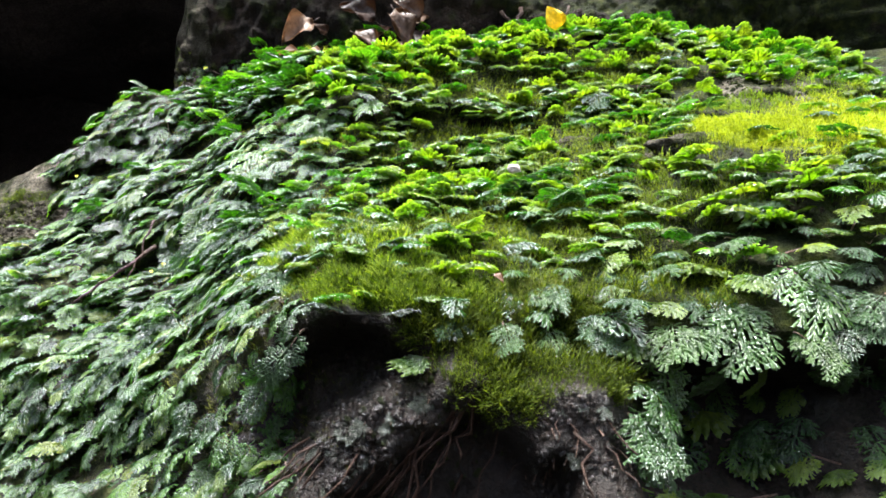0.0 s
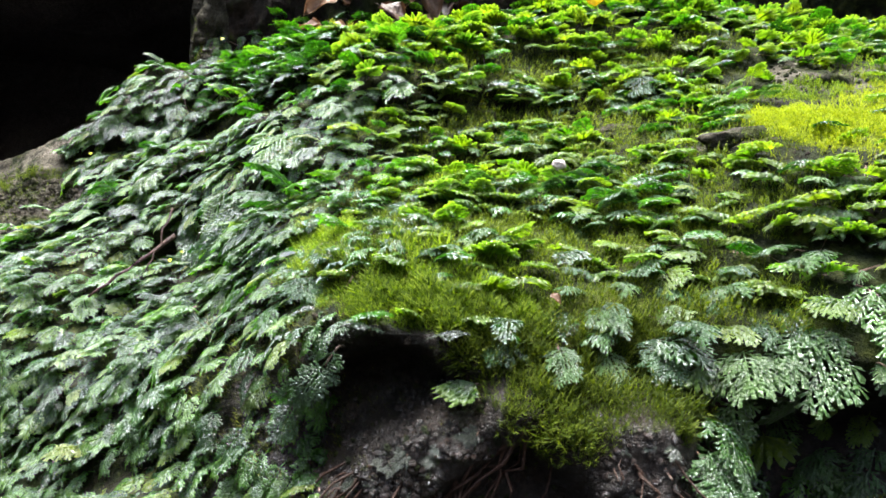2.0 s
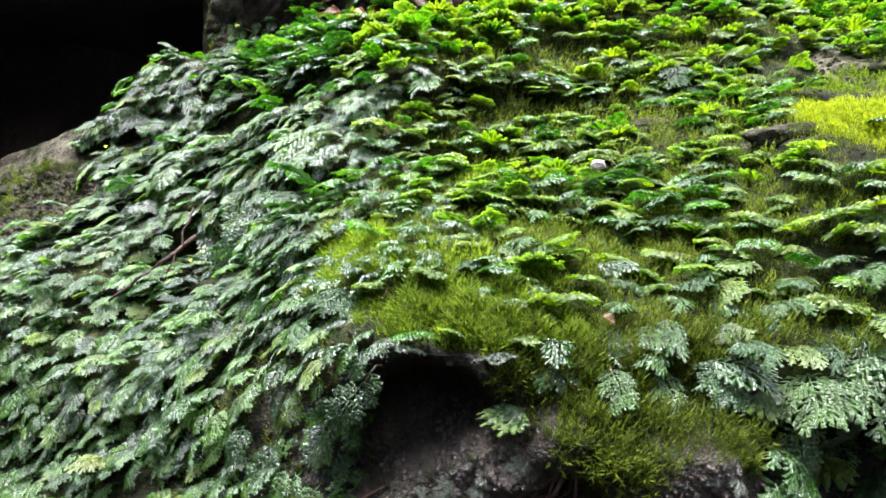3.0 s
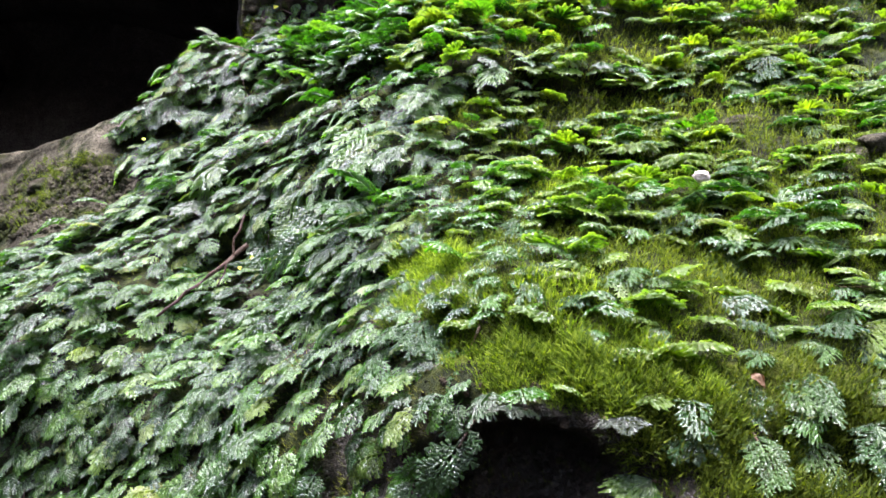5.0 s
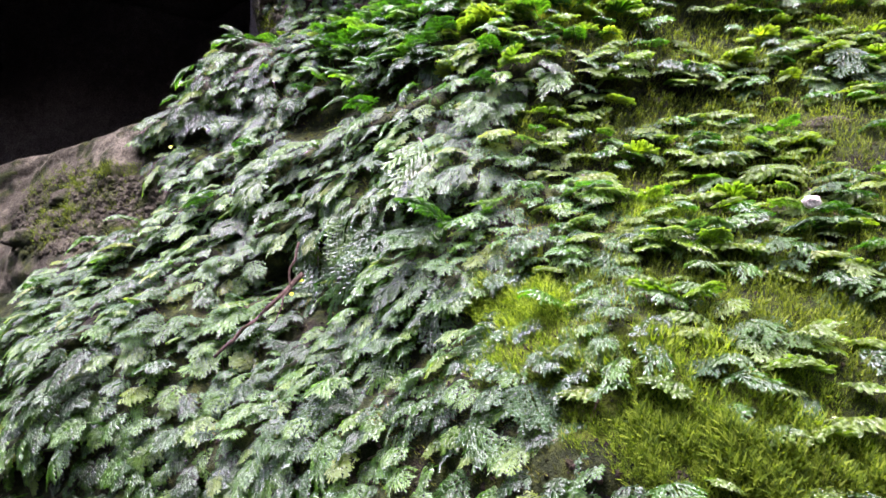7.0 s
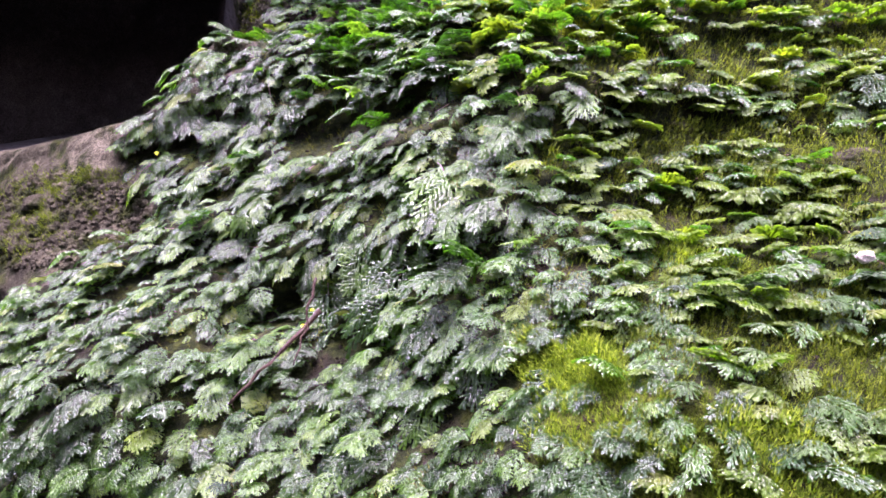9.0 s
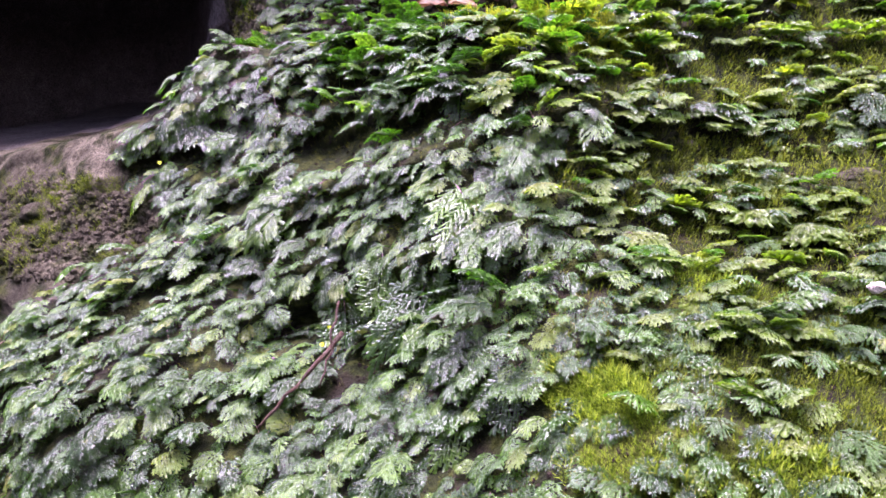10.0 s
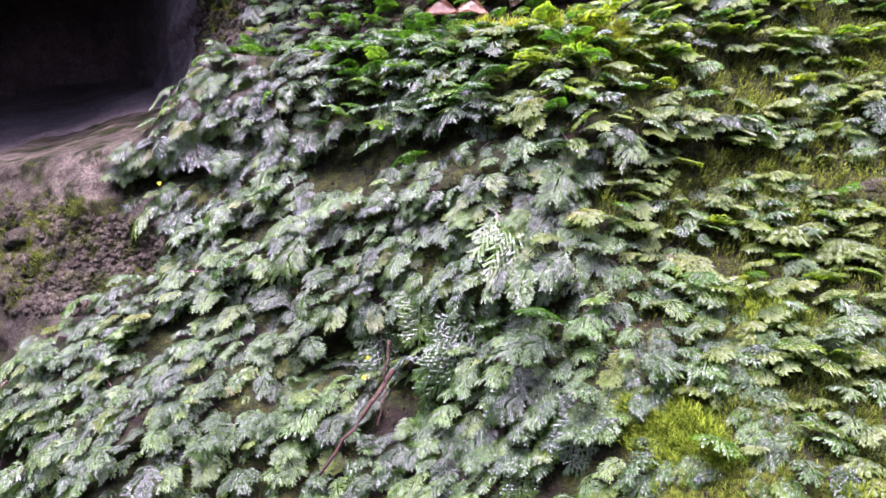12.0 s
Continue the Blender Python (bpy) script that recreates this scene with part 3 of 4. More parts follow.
clumps = {}
for x, z, zone in spots:
    cell = (zone, math.floor(x / 0.075), math.floor(z / 0.06))
    clumps.setdefault(cell, []).append((x, z))
TELL = {
    "left": "dark green filmy fern clump, wet and glossy, hanging on the bank",
    "right": "bright green filmy fern clump spreading over mossy soil",
    "top": "yellow-green filmy fern clump upright on the bank's crest",
    "low": "pale green filmy fern clump drooping over a dark hollow",
}
for (zone, i, j), members in clumps.items():
    mx, mz = sum(m[0] for m in members) / len(members), sum(m[1] for m in members) / len(members)
    base, n = sprout(mx, mz)
    clump = tagged(new("filmy_fern"), TELL[zone], "fern", "filmy ferns on the bank")
    clump.matrix_world = Matrix.Translation(base)
    clump.empty_display_size = 0.01
    drift = rng.uniform(-0.35, 0.35)
    feet = [sprout(x, z, 0.0004)[0] - base for x, z in members]
    line, feet = feet[:1], feet[1:]
    while feet and len(line) < 7:
        nxt = min(feet, key=lambda v: (v - line[-1]).length)
        if (nxt - line[-1]).length > 0.022:
            break
        line.append(nxt)
        feet.remove(nxt)
    if len(line) > 1:
        part("rootstock", tube(line, [0.0008] * len(line), 5), ROOT, clump, "wiry brown creeping rootstock")
    for x, z in members:
        at, n = sprout(x, z)
        out = Vector((n.x, n.y, 0)).normalized()
        side = Vector((-out.y, out.x, 0))
        fall = (Vector((0, 0, -1)) - n * (-n.z)).normalized()
        g = rng.gauss
        if zone == "left":
            way = n * g(0.62, 0.2) + fall * g(0.55, 0.2) + side * g(drift - 0.30, 0.35)
            face = n * 0.7 + Vector((g(0, 0.18), g(0, 0.16), g(0.55, 0.18)))
            size = rng.uniform(0.0125, 0.021) * (1.5 if rng.random() < 0.10 else 1.0)
            mesh = rng.choice(BROAD[5:] if rng.random() < 0.05 else FINE[:5] if size > 0.024 else SMALL)
        elif zone == "right":
            way = n * 0.45 + out * 0.60 + Vector((0, 0, g(0.0, 0.2))) + side * g(drift, 0.45)
            face = n * 0.15 + Vector((g(0, 0.2), g(-0.1, 0.2), 1))
            size = rng.uniform(0.015, 0.025) if z > 1.60 else rng.uniform(0.016, 0.026)
            mesh = rng.choice(BROAD if rng.random() < (0.70 if z > 1.58 else 0.48) else SMALL if rng.random() < (0.8 if z > 1.58 else 0.4) else SMALL_PALE)
        elif zone == "top":
            way = out * 0.8 + Vector((0, 0, g(0.30, 0.25))) + side * g(0, 0.4)
            face = Vector((g(0, 0.25), g(0.0, 0.25), 1))
            size, mesh = rng.uniform(0.016, 0.029), rng.choice(SMALL if x < -0.17 or z > crest_at(x) + 0.01 or rng.random() < 0.35 else BROAD)
        else:
            way = n * 0.6 + fall * g(0.6, 0.2) + side * g(drift, 0.4)
            face = n * 0.8 + Vector((g(0, 0.2), g(0, 0.2), 0.5))
            size, mesh = rng.uniform(0.018, 0.030), rng.choice(SMALL_PALE if rng.random() < 0.55 else SMALL if rng.random() < 0.5 else BROAD)
        if abs(x + 0.05) < 0.09 and 1.43 < z < 1.50:
            size *= 0.9
        way = way.normalized()
        way += n * max(0.0, 0.38 - way.dot(n))
        f = new("frond", mesh)
        f.parent = clump
        f.matrix_parent_inverse = Matrix.Translation(base).inverted()
        off = n * size * (rng.uniform(0.0, 0.45) if zone == "left" else rng.uniform(0.0, 0.25))
        f.matrix_basis = leaf_pose(at + off + way.normalized() * 0.22 * size, way, face, size)


def shown_frond(x, z, way, face, size, mesh, label):
    """A fern of one large frond that stands out from the rest."""
    at, n = sprout(x, z)
    way = Vector(way).normalized()
    way += n * max(0.0, 0.38 - way.dot(n))
    thing = tagged(new("filmy_fern"), label, "fern", "large ferns on the bank")
    thing.matrix_world = Matrix.Translation(at)
    f = new("frond", mesh)
    f.parent = thing
    f.matrix_parent_inverse = Matrix.Translation(at).inverted()
    f.matrix_basis = leaf_pose(at + Vector(way).normalized() * 0.27 * size, way, face, size)
    d = Vector(way).normalized() * size
    part("stalk", tube([-n * 0.003, d * 0.15, d * 0.30, d * 0.5 - Vector((0, 0, 0.002))], [0.0009, 0.0008, 0.0007, 0.0004], 6), ROOT, thing, "wiry dark brown stalk")


shown_frond(-0.20, 1.672, (0.25, -0.75, -0.35), (0.1, -0.5, 1), 0.066, FINE[2], "large glossy filmy fern frond arching off the bank")
shown_frond(-0.215, 1.59, (-0.35, -0.6, -0.5), (0.2, -0.7, 1), 0.055, FINE[4], "long wet filmy fern frond hanging over a shadowed step")
shown_frond(-0.295, 1.575, (0.1, -0.6, -0.5), (0.0, -0.7, 1), 0.06, FINE[1], "broad wet filmy fern frond hanging over a shadowed step")
shown_frond(0.18, 1.758, (-0.1, -0.8, -0.3), (0, -0.7, 1), 0.042, PALE[0], "pale whitish green filmy fern frond")
shown_frond(-0.064, 1.453, (-0.6, -1.0, 0.25), (0, -0.2, 1), 0.021, DRY[0], "withered grey-brown frond under the mossy lip")
shown_frond(-0.034, 1.451, (0.6, -1.0, 0.2), (0, -0.2, 1), 0.022, DRY[1], "withered grey-brown frond curled under the mossy lip")
shown_frond(-0.088, 1.448, (-0.5, -0.35, -0.8), (0.3, -0.9, 0.6), 0.034, PALE[1], "narrow green frond hanging into the dark hollow")
for x, z, s in ((0.21, 1.775, 0.034), (0.165, 1.735, 0.038), (0.205, 1.745, 0.042), (0.19, 1.70, 0.034), (0.17, 1.79, 0.03)):
    shown_frond(x, z, (-0.15 + 0.3 * (x - 0.17) / 0.04, -0.8, -0.3), (0, -0.8, 1), s, PALE[int(s * 1000) % 3], "pale whitish green filmy fern frond")
shown_frond(-0.004, 1.425, (-0.7, -0.5, 0.1), (0, -0.3, 1), 0.026, BROAD[1], "small bright green frond at the edge of the hollow")
shown_frond(-0.256, 1.620, (-0.1, -0.6, -0.6), (0, -0.75, 1), 0.045, FINE[0], "glossy wet filmy fern frond hanging over a shadowed step")
shown_frond(-0.237, 1.714, (-0.5, -0.6, -0.35), (0, -0.75, 1), 0.044, FINE[3], "long glossy filmy fern frond lying across the lobe")
shown_frond(-0.185, 1.763, (0.0, -0.6, -0.6), (0, -0.75, 1), 0.042, FINE[1], "pale wet filmy fern frond hanging from the lobe")
shown_frond(-0.137, 1.715, (0.15, -0.6, -0.5), (0, -0.75, 1), 0.033, WHITE[0], "small silvery wet fern fan")
shown_frond(-0.420, 1.796, (-0.1, -0.7, -0.5), (0, -0.75, 1), 0.028, FINE[5], "silvery wet fern fan in the shaded lobe")
shown_frond(-0.416, 1.751, (0.0, -0.7, -0.5), (0, -0.75, 1), 0.038, FINE[4], "silvery wet filmy fern frond in the shaded lobe")
shown_frond(-0.466, 1.750, (0.1, -0.7, -0.3), (0, -0.75, 1), 0.036, FINE[2], "glistening wet filmy fern frond in the shaded lobe")
shown_frond(-0.138, 1.647, (-0.2, -0.6, -0.6), (0, -0.75, 1), 0.036, FINE[0], "glossy filmy fern frond above a dark gap")
shown_frond(-0.220, 1.631, (-0.3, -0.6, -0.5), (0, -0.75, 1), 0.036, FINE[1], "glossy filmy fern frond above a dark gap")
shown_frond(-0.019, 1.581, (0.25, -0.7, -0.5), (0, -0.75, 1), 0.042, PALE[0], "wide silvery green filmy fern frond over moss")
shown_frond(-0.033, 1.601, (-0.1, -0.8, -0.3), (0, -0.75, 1), 0.034, PALE[1], "silvery green filmy fern frond over moss")
shown_frond(-0.115, 1.533, (-0.1, -0.6, -0.6), (0, -0.75, 1), 0.052, PALE[2], "large silvery filmy fern frond at the moss's edge")
shown_frond(-0.045, 1.550, (-0.3, -0.8, -0.2), (0, -0.75, 1), 0.037, PALE[0], "wide silvery green filmy fern frond over moss")
shown_frond(-0.021, 1.548, (0.2, -0.8, -0.25), (0, -0.75, 1), 0.034, PALE[1], "wide silvery green filmy fern frond over moss")
shown_frond(0.045, 1.585, (0.1, -0.8, -0.4), (0, -0.75, 1), 0.029, PALE[2], "pale green filmy fern frond over moss")
shown_frond(-0.026, 1.527, (0.3, -0.8, -0.25), (0, -0.75, 1), 0.035, PALE[0], "pale green filmy fern frond over moss")
shown_frond(-0.091, 1.539, (0.0, -0.8, -0.4), (0, -0.75, 1), 0.022, PALE[1], "small pale fern frond over golden moss")
shown_frond(-0.072, 1.536, (0.2, -0.8, -0.4), (0, -0.75, 1), 0.026, WHITE[1], "small pale fern fan over golden moss")
shown_frond(-0.066, 1.627, (0.2, -0.8, 0.05), (0, -0.75, 1), 0.04, BROAD[5], "vivid green translucent fern frond")
shown_frond(-0.134, 1.666, (0.1, -0.8, 0.05), (0, -0.75, 1), 0.034, BROAD[6], "vivid green translucent fern frond")
shown_frond(-0.157, 1.699, (0.1, -0.8, 0.1), (0, -0.75, 1), 0.022, BROAD[7], "vivid green translucent fern frond")
shown_frond(-0.007, 1.741, (0.1, -0.8, 0.2), (0, -0.75, 1), 0.028, BROAD[5], "vivid green translucent fern frond")
shown_frond(0.085, 1.747, (0.1, -0.8, 0.2), (0, -0.75, 1), 0.032, BROAD[6], "vivid green translucent fern frond")
shown_frond(0.039, 1.646, (0.0, -0.9, 0.0), (0, -0.75, 1), 0.042, BROAD[0], "yellow-green fern frond spread flat over soil")
shown_frond(0.073, 1.633, (0.1, -0.9, 0.0), (0, -0.75, 1), 0.04, BROAD[2], "yellow-green fern frond spread flat over soil")
shown_frond(-0.351, 1.528, (-0.2, -0.7, -0.4), (0, -0.75, 1), 0.026, BROAD[1], "yellow-green fern frond beside a brown twig")
shown_frond(-0.347, 1.524, (-0.1, -0.6, -0.6), (0, -0.75, 1), 0.04, FINE[0], "grey-green wet filmy fern frond beside a brown twig")
shown_frond(-0.174, 1.597, (-0.2, -0.6, -0.5), (0, -0.75, 1), 0.04, FINE[4], "pale green wet filmy fern frond")
shown_frond(-0.161, 1.553, (-0.1, -0.6, -0.6), (0, -0.75, 1), 0.044, FINE[1], "silvery wet filmy fern frond at the moss's edge")
shown_frond(-0.242, 1.486, (-0.2, -0.6, -0.6), (0, -0.75, 1), 0.044, FINE[2], "grey-green wet filmy fern frond")
shown_frond(-0.200, 1.513, (-0.1, -0.6, -0.6), (0, -0.75, 1), 0.04, FINE[3], "grey-green wet filmy fern frond")
shown_frond(-0.359, 1.656, (-0.2, -0.7, -0.4), (0, -0.75, 1), 0.04, FINE[4], "pale green wet filmy fern frond below the shaded lobe")
shown_frond(-0.125, 1.494, (0.35, -0.75, -0.35), (0, -0.75, 1), 0.032, PALE[2], "pale green frond drooping from the edge of the moss")
shown_frond(0.170, 1.478, (0.15, -0.6, -0.6), (0, -0.75, 1), 0.056, PALE[0], "wide pale green frond overhanging the dark hollow")
shown_frond(0.134, 1.434, (0.0, -0.4, -0.8), (0, -1, 0.6), 0.04, PALE[1], "pale green frond hanging straight down")
shown_frond(0.104, 1.395, (0.3, -0.6, -0.35), (0, -0.75, 1), 0.034, PALE[2], "pale green frond low in the dark hollow")
shown_frond(0.035, 1.450, (0.1, -0.8, -0.3), (0, -0.75, 1), 0.024, PALE[0], "pale green frond standing off olive moss")
shown_frond(0.058, 1.433, (0.0, -0.4, -0.8), (0, -1, 0.6), 0.024, PALE[1], "pale green frond hanging over brown roots")
shown_frond(0.094, 1.458, (0.0, -0.5, -0.7), (0, -1, 0.6), 0.029, PALE[2], "pale green frond hanging over brown roots")
shown_frond(0.208, 1.442, (0.3, -0.7, -0.3), (0, -0.75, 1), 0.030, PALE[0], "wide pale green frond overhanging the dark hollow")
shown_frond(0.170, 1.413, (0.4, -0.6, 0.1), (0, -0.75, 1), 0.029, PALE[1], "pale green frond over the dark hollow")
shown_frond(0.187, 1.372, (0.5, -0.6, 0.25), (0, -0.75, 1), 0.038, PALE[2], "pale green frond rising from the dark hollow")
shown_frond(0.139, 1.389, (0.5, -0.5, -0.35), (0, -0.75, 1), 0.05, FINE[1], "dark green frond low in the dark hollow")
shown_frond(0.123, 1.499, (0.1, -0.6, -0.6), (0, -0.75, 1), 0.029, PALE[1], "pale green frond above the dark hollow")
shown_frond(0.217, 1.490, (0.2, -0.8, -0.3), (0, -0.75, 1), 0.046, FINE[4], "green filmy frond above the dark hollow")
shown_frond(0.225, 1.548, (0.1, -0.9, -0.15), (0, -0.75, 1), 0.04, WHITE[2], "pale wet fern fan below the lime moss")
shown_frond(0.251, 1.574, (0.1, -0.9, -0.1), (0, -0.75, 1), 0.034, WHITE[0], "pale wet fern fan below the lime moss")
shown_frond(0.166, 1.490, (0.0, -0.9, 0.05), (0, -0.75, 1), 0.032, BROAD[1], "yellow-green fern frond above the dark hollow")
shown_frond(0.063, 1.543, (0.1, -0.9, -0.2), (0, -0.75, 1), 0.034, WHITE[1], "pale wet fern fan among bright ferns")
shown_frond(-0.157, 1.367, (-0.2, -0.6, -0.5), (0, -0.75, 1), 0.027, PALE[0], "pale fern frond on the low bank")
shown_frond(-0.218, 1.406, (-0.3, -0.5, -0.7), (0, -1, 0.6), 0.036, FINE[3], "grey-green wet frond on the low bank")
shown_frond(-0.108, 1.400, (-0.5, -0.5, -0.5), (0, -0.75, 1), 0.029, PALE[1], "pale fern frond beside the hollow")


# withered fronds draped down the ridge in the hollow
for k in range(34):
    u, off = rng.random(), rng.gauss(0, 0.010)
    if k < 24:
        x, z = -0.005 - 0.080 * u, 1.412 - 0.062 * u + off
    else:
        x, z = 0.075 + rng.gauss(0, 0.012), 1.425 - 0.07 * u
    shown_frond(x, z, (rng.gauss(-0.5 if k < 24 else 0.1, 0.25), -0.5, rng.gauss(-0.7, 0.2)), (rng.gauss(0, 0.3), -0.8, 0.7), rng.uniform(0.007, 0.012), DRY[k % 2], "withered wet brown frond draped down the hollow")


# ---- moss ----
def moss_bed(name, rows, count, height, material_, label, seed, leaves=7, thin=0.36):
    """A bed of countless upright shoots, each with a few narrow leaflets, over some ellipses of the bank."""
    r = random.Random(seed)
    verts, faces = [], []
    while count > 0:
        cx, cz, rx, rz, lean = r.choice(rows)
        x = cx + r.uniform(-1.25, 1.25) * rx
        z = cz + r.uniform(-1.3, 1.3) * rz + lean * (x - cx)
        inside = float(patches(x, z, [(cx, cz, rx, rz, lean)])) + 0.9 * noise.noise((x * 60, z * 60, seed))
        if inside < r.uniform(-0.25, 0.35):
            continue
        count -= 1
        at, n = sprout(x, z, 0.002)
        up = (n * 0.75 + Vector((r.gauss(0, 0.3), r.gauss(0, 0.2), 0.75 + r.gauss(0, 0.3)))).normalized()
        h = height * r.uniform(0.5, 1.3) * (1 + 0.75 * noise.noise((x * 90, z * 90, seed + 3.0))) * (0.75 + 0.4 * min(1, max(0, inside)))
        a = up.orthogonal().normalized()
        b = up.cross(a)
        for k in range(leaves):
            t = (k + 0.5) / leaves
            ang = k * 2.4 + r.uniform(0, 1)
            w = a * math.cos(ang) + b * math.sin(ang)
            s = w.cross(up)
            root = at + up * h * t * 0.8
            tip = root + (w * 0.55 + up * 0.75) * h * 0.34 * (1.15 - 0.4 * t)
            i = len(verts)
            d = s * h * 0.055 * thin
            verts.extend([tuple(root - d * 1.5), tuple(root + d * 1.5), tuple(tip)])
            faces.append((i, i + 1, i + 2))
    ob = mesh_object(name, verts, faces, material_)
    return tagged(ob, label, "moss", kind="stuff")


moss_bed("moss_cushion", [(0.28, 1.640, 0.055, 0.032, 0.0), (0.34, 1.622, 0.10, 0.045, 0.1), (0.42, 1.67, 0.11, 0.065, 0.2)], 13000, 0.010, MOSS_LIME, "bright lime-yellow moss cushion on the bank", 1)
moss_bed("moss_cushion", [(0.43, 1.745, 0.06, 0.05, 0.0), (0.33, 1.71, 0.04, 0.02, 0.0), (0.33, 1.55, 0.06, 0.03, 0.0)], 2600, 0.010, MOSS_GOLD, "golden-brown moss cushion on grey stone", 2)
moss_bed("moss_cushion", [(-0.065, 1.490, 0.085, 0.030, -0.15), (-0.015, 1.465, 0.05, 0.016, -0.1), (-0.12, 1.53, 0.035, 0.014, 0.1), (-0.03, 1.462, 0.075, 0.014, -0.1)], 13000, 0.012, MOSS_GOLD, "golden-green shaggy moss on the lip above the hollow", 3)
moss_bed("moss_cushion", [(0.002, 1.437, 0.026, 0.018, 0.0), (0.100, 1.425, 0.018, 0.03, 0.0), (0.035, 1.422, 0.038, 0.035, -0.1), (0.035, 1.412, 0.034, 0.030, -0.15), (0.075, 1.435, 0.03, 0.03, 0.0), (0.06, 1.46, 0.06, 0.022, 0.0), (0.14, 1.468, 0.07, 0.022, 0.0)], 7500, 0.012, MOSS_OLIVE, "olive shaggy moss hanging beside the hollow", 4)
moss_bed("moss_cushion", [(-0.11, 1.828, 0.10, 0.022, 0.0), (-0.04, 1.80, 0.05, 0.02, 0.0)], 3000, 0.013, MOSS_LIME, "yellow-green moss on the bank's crest", 5)
moss_bed("moss_cushion", [(-0.60, 1.672, 0.06, 0.016, 0.1), (-0.66, 1.61, 0.07, 0.03, 0.1), (-0.53, 1.60, 0.05, 0.02, 0.3), (-0.45, 1.93, 0.06, 0.05, 0.0), (-0.45, 1.93, 0.06, 0.05, 0.0), (-0.68, 1.66, 0.10, 0.04, 0.0), (-0.60, 1.64, 0.08, 0.03, 0.2)], 5500, 0.009, MOSS_OLIVE, "thin olive moss on the grey ledge", 6)
moss_bed("moss_cushion", [(-0.02, 1.585, 0.028, 0.012, 0.0)], 600, 0.012, MOSS_GOLD, "small golden moss tuft between ferns", 7)
moss_bed("moss_film", [(0.12, 1.70, 0.20, 0.10, 0.0), (0.10, 1.60, 0.25, 0.07, 0.0), (-0.05, 1.74, 0.2, 0.07, 0.0), (-0.1, 1.6, 0.15, 0.1, 0.0), (0.1, 1.80, 0.2, 0.06, 0.0), (0.05, 1.70, 0.2, 0.06, 0.0)], 9500, 0.008, MOSS_DULL, "thin dull green moss film over the soil", 8, 5)
moss_bed("moss_cushion", [(0.05, 1.76, 0.16, 0.07, 0.0), (0.15, 1.70, 0.14, 0.06, 0.0), (0.0, 1.66, 0.12, 0.04, 0.0), (0.22, 1.80, 0.10, 0.05, 0.0), (0.10, 1.62, 0.16, 0.04, 0.0)], 13000, 0.012, MOSS_OLIVE, "olive moss between the ferns high on the bank", 12, 6)
moss_bed("moss_film", [(-0.35, 1.55, 0.22, 0.12, 0.0), (-0.3, 1.40, 0.25, 0.1, 0.0), (-0.4, 1.75, 0.15, 0.1, 0.0), (-0.15, 1.42, 0.09, 0.08, 0.0), (-0.25, 1.65, 0.2, 0.1, 0.0)], 7000, 0.008, MOSS_DULL, "thin dark moss film under the ferns", 9, 5)


# ---- twigs, roots, fallen leaves ----
def wander(a, b, n, wobble, seed):
    r = random.Random(seed)
    a, b = Vector(a), Vector(b)
    return [a.lerp(b, i / n) + Vector((r.gauss(0, wobble), r.gauss(0, wobble), r.gauss(0, wobble))) * math.sin(math.pi * i / n) for i in range(n + 1)]


def stem(name, a, b, thick, wobble, seed, material_, label, group=""):
    n = 9
    bm = tube(wander(a, b, n, wobble, seed), [thick * (1 - 0.55 * i / n) for i in range(n + 1)], 7, seed)
    return tagged(part(name, bm, material_), label, name.replace("_", " "), group)


stem("twig", (-0.286, 0.690, 1.550), (-0.345, 0.655, 1.487), 0.0022, 0.0012, 3, TWIG, "thin reddish brown twig lying among the ferns")
stem("twig", (-0.288, 0.685, 1.575), (-0.302, 0.668, 1.512), 0.0012, 0.0015, 4, TWIG, "fine brown twig hanging beside a thicker one")
for k in range(26):
    u = rng.random()
    top = (-0.03 + 0.06 * u + rng.gauss(0, 0.012), 0, 1.425 - 0.02 * rng.random())
    end = (top[0] - 0.055 + rng.gauss(0, 0.025), 0, 1.33 + rng.uniform(-0.02, 0.03))
    ends = []
    for x, _, z in (top, end):
        at, n = sprout(x, z, 0.004 if z > 1.40 else -0.012 * rng.random())
        ends.append(at)
    stem("root", ends[0], ends[1], rng.uniform(0.0007, 0.0015), 0.0025, 20 + k, TWIG, "thin wet brown root running down the hollow", "roots in the hollow")
for k in range(18):
    x = 0.072 + rng.gauss(0, 0.014)
    top, _ = sprout(x, 1.425 - 0.02 * rng.random(), 0.003)
    end, _ = sprout(x + rng.gauss(0.0, 0.016), 1.345 + rng.uniform(0.0, 0.04), -0.008 * rng.random())
    stem("root", top, end, rng.uniform(0.0006, 0.0014), 0.003, 60 + k, TWIG if k % 2 else ROOT, "thin wet brown root hanging down bare earth", "roots in the hollow")
for k, (a, b, thick) in enumerate((((0.09, 1.0, 1.99), (0.14, 0.99, 1.915), 0.003), ((0.12, 1.0, 1.995), (0.11, 0.99, 1.92), 0.0035), ((0.19, 0.97, 1.98), (0.155, 0.95, 1.91), 0.002), ((0.27, 1.02, 2.0), (0.28, 0.98, 1.92), 0.003))):
    stem("root", a, b, thick, 0.004, 40 + k, TWIG, "thin grey root hanging behind the crest", "roots behind the crest")


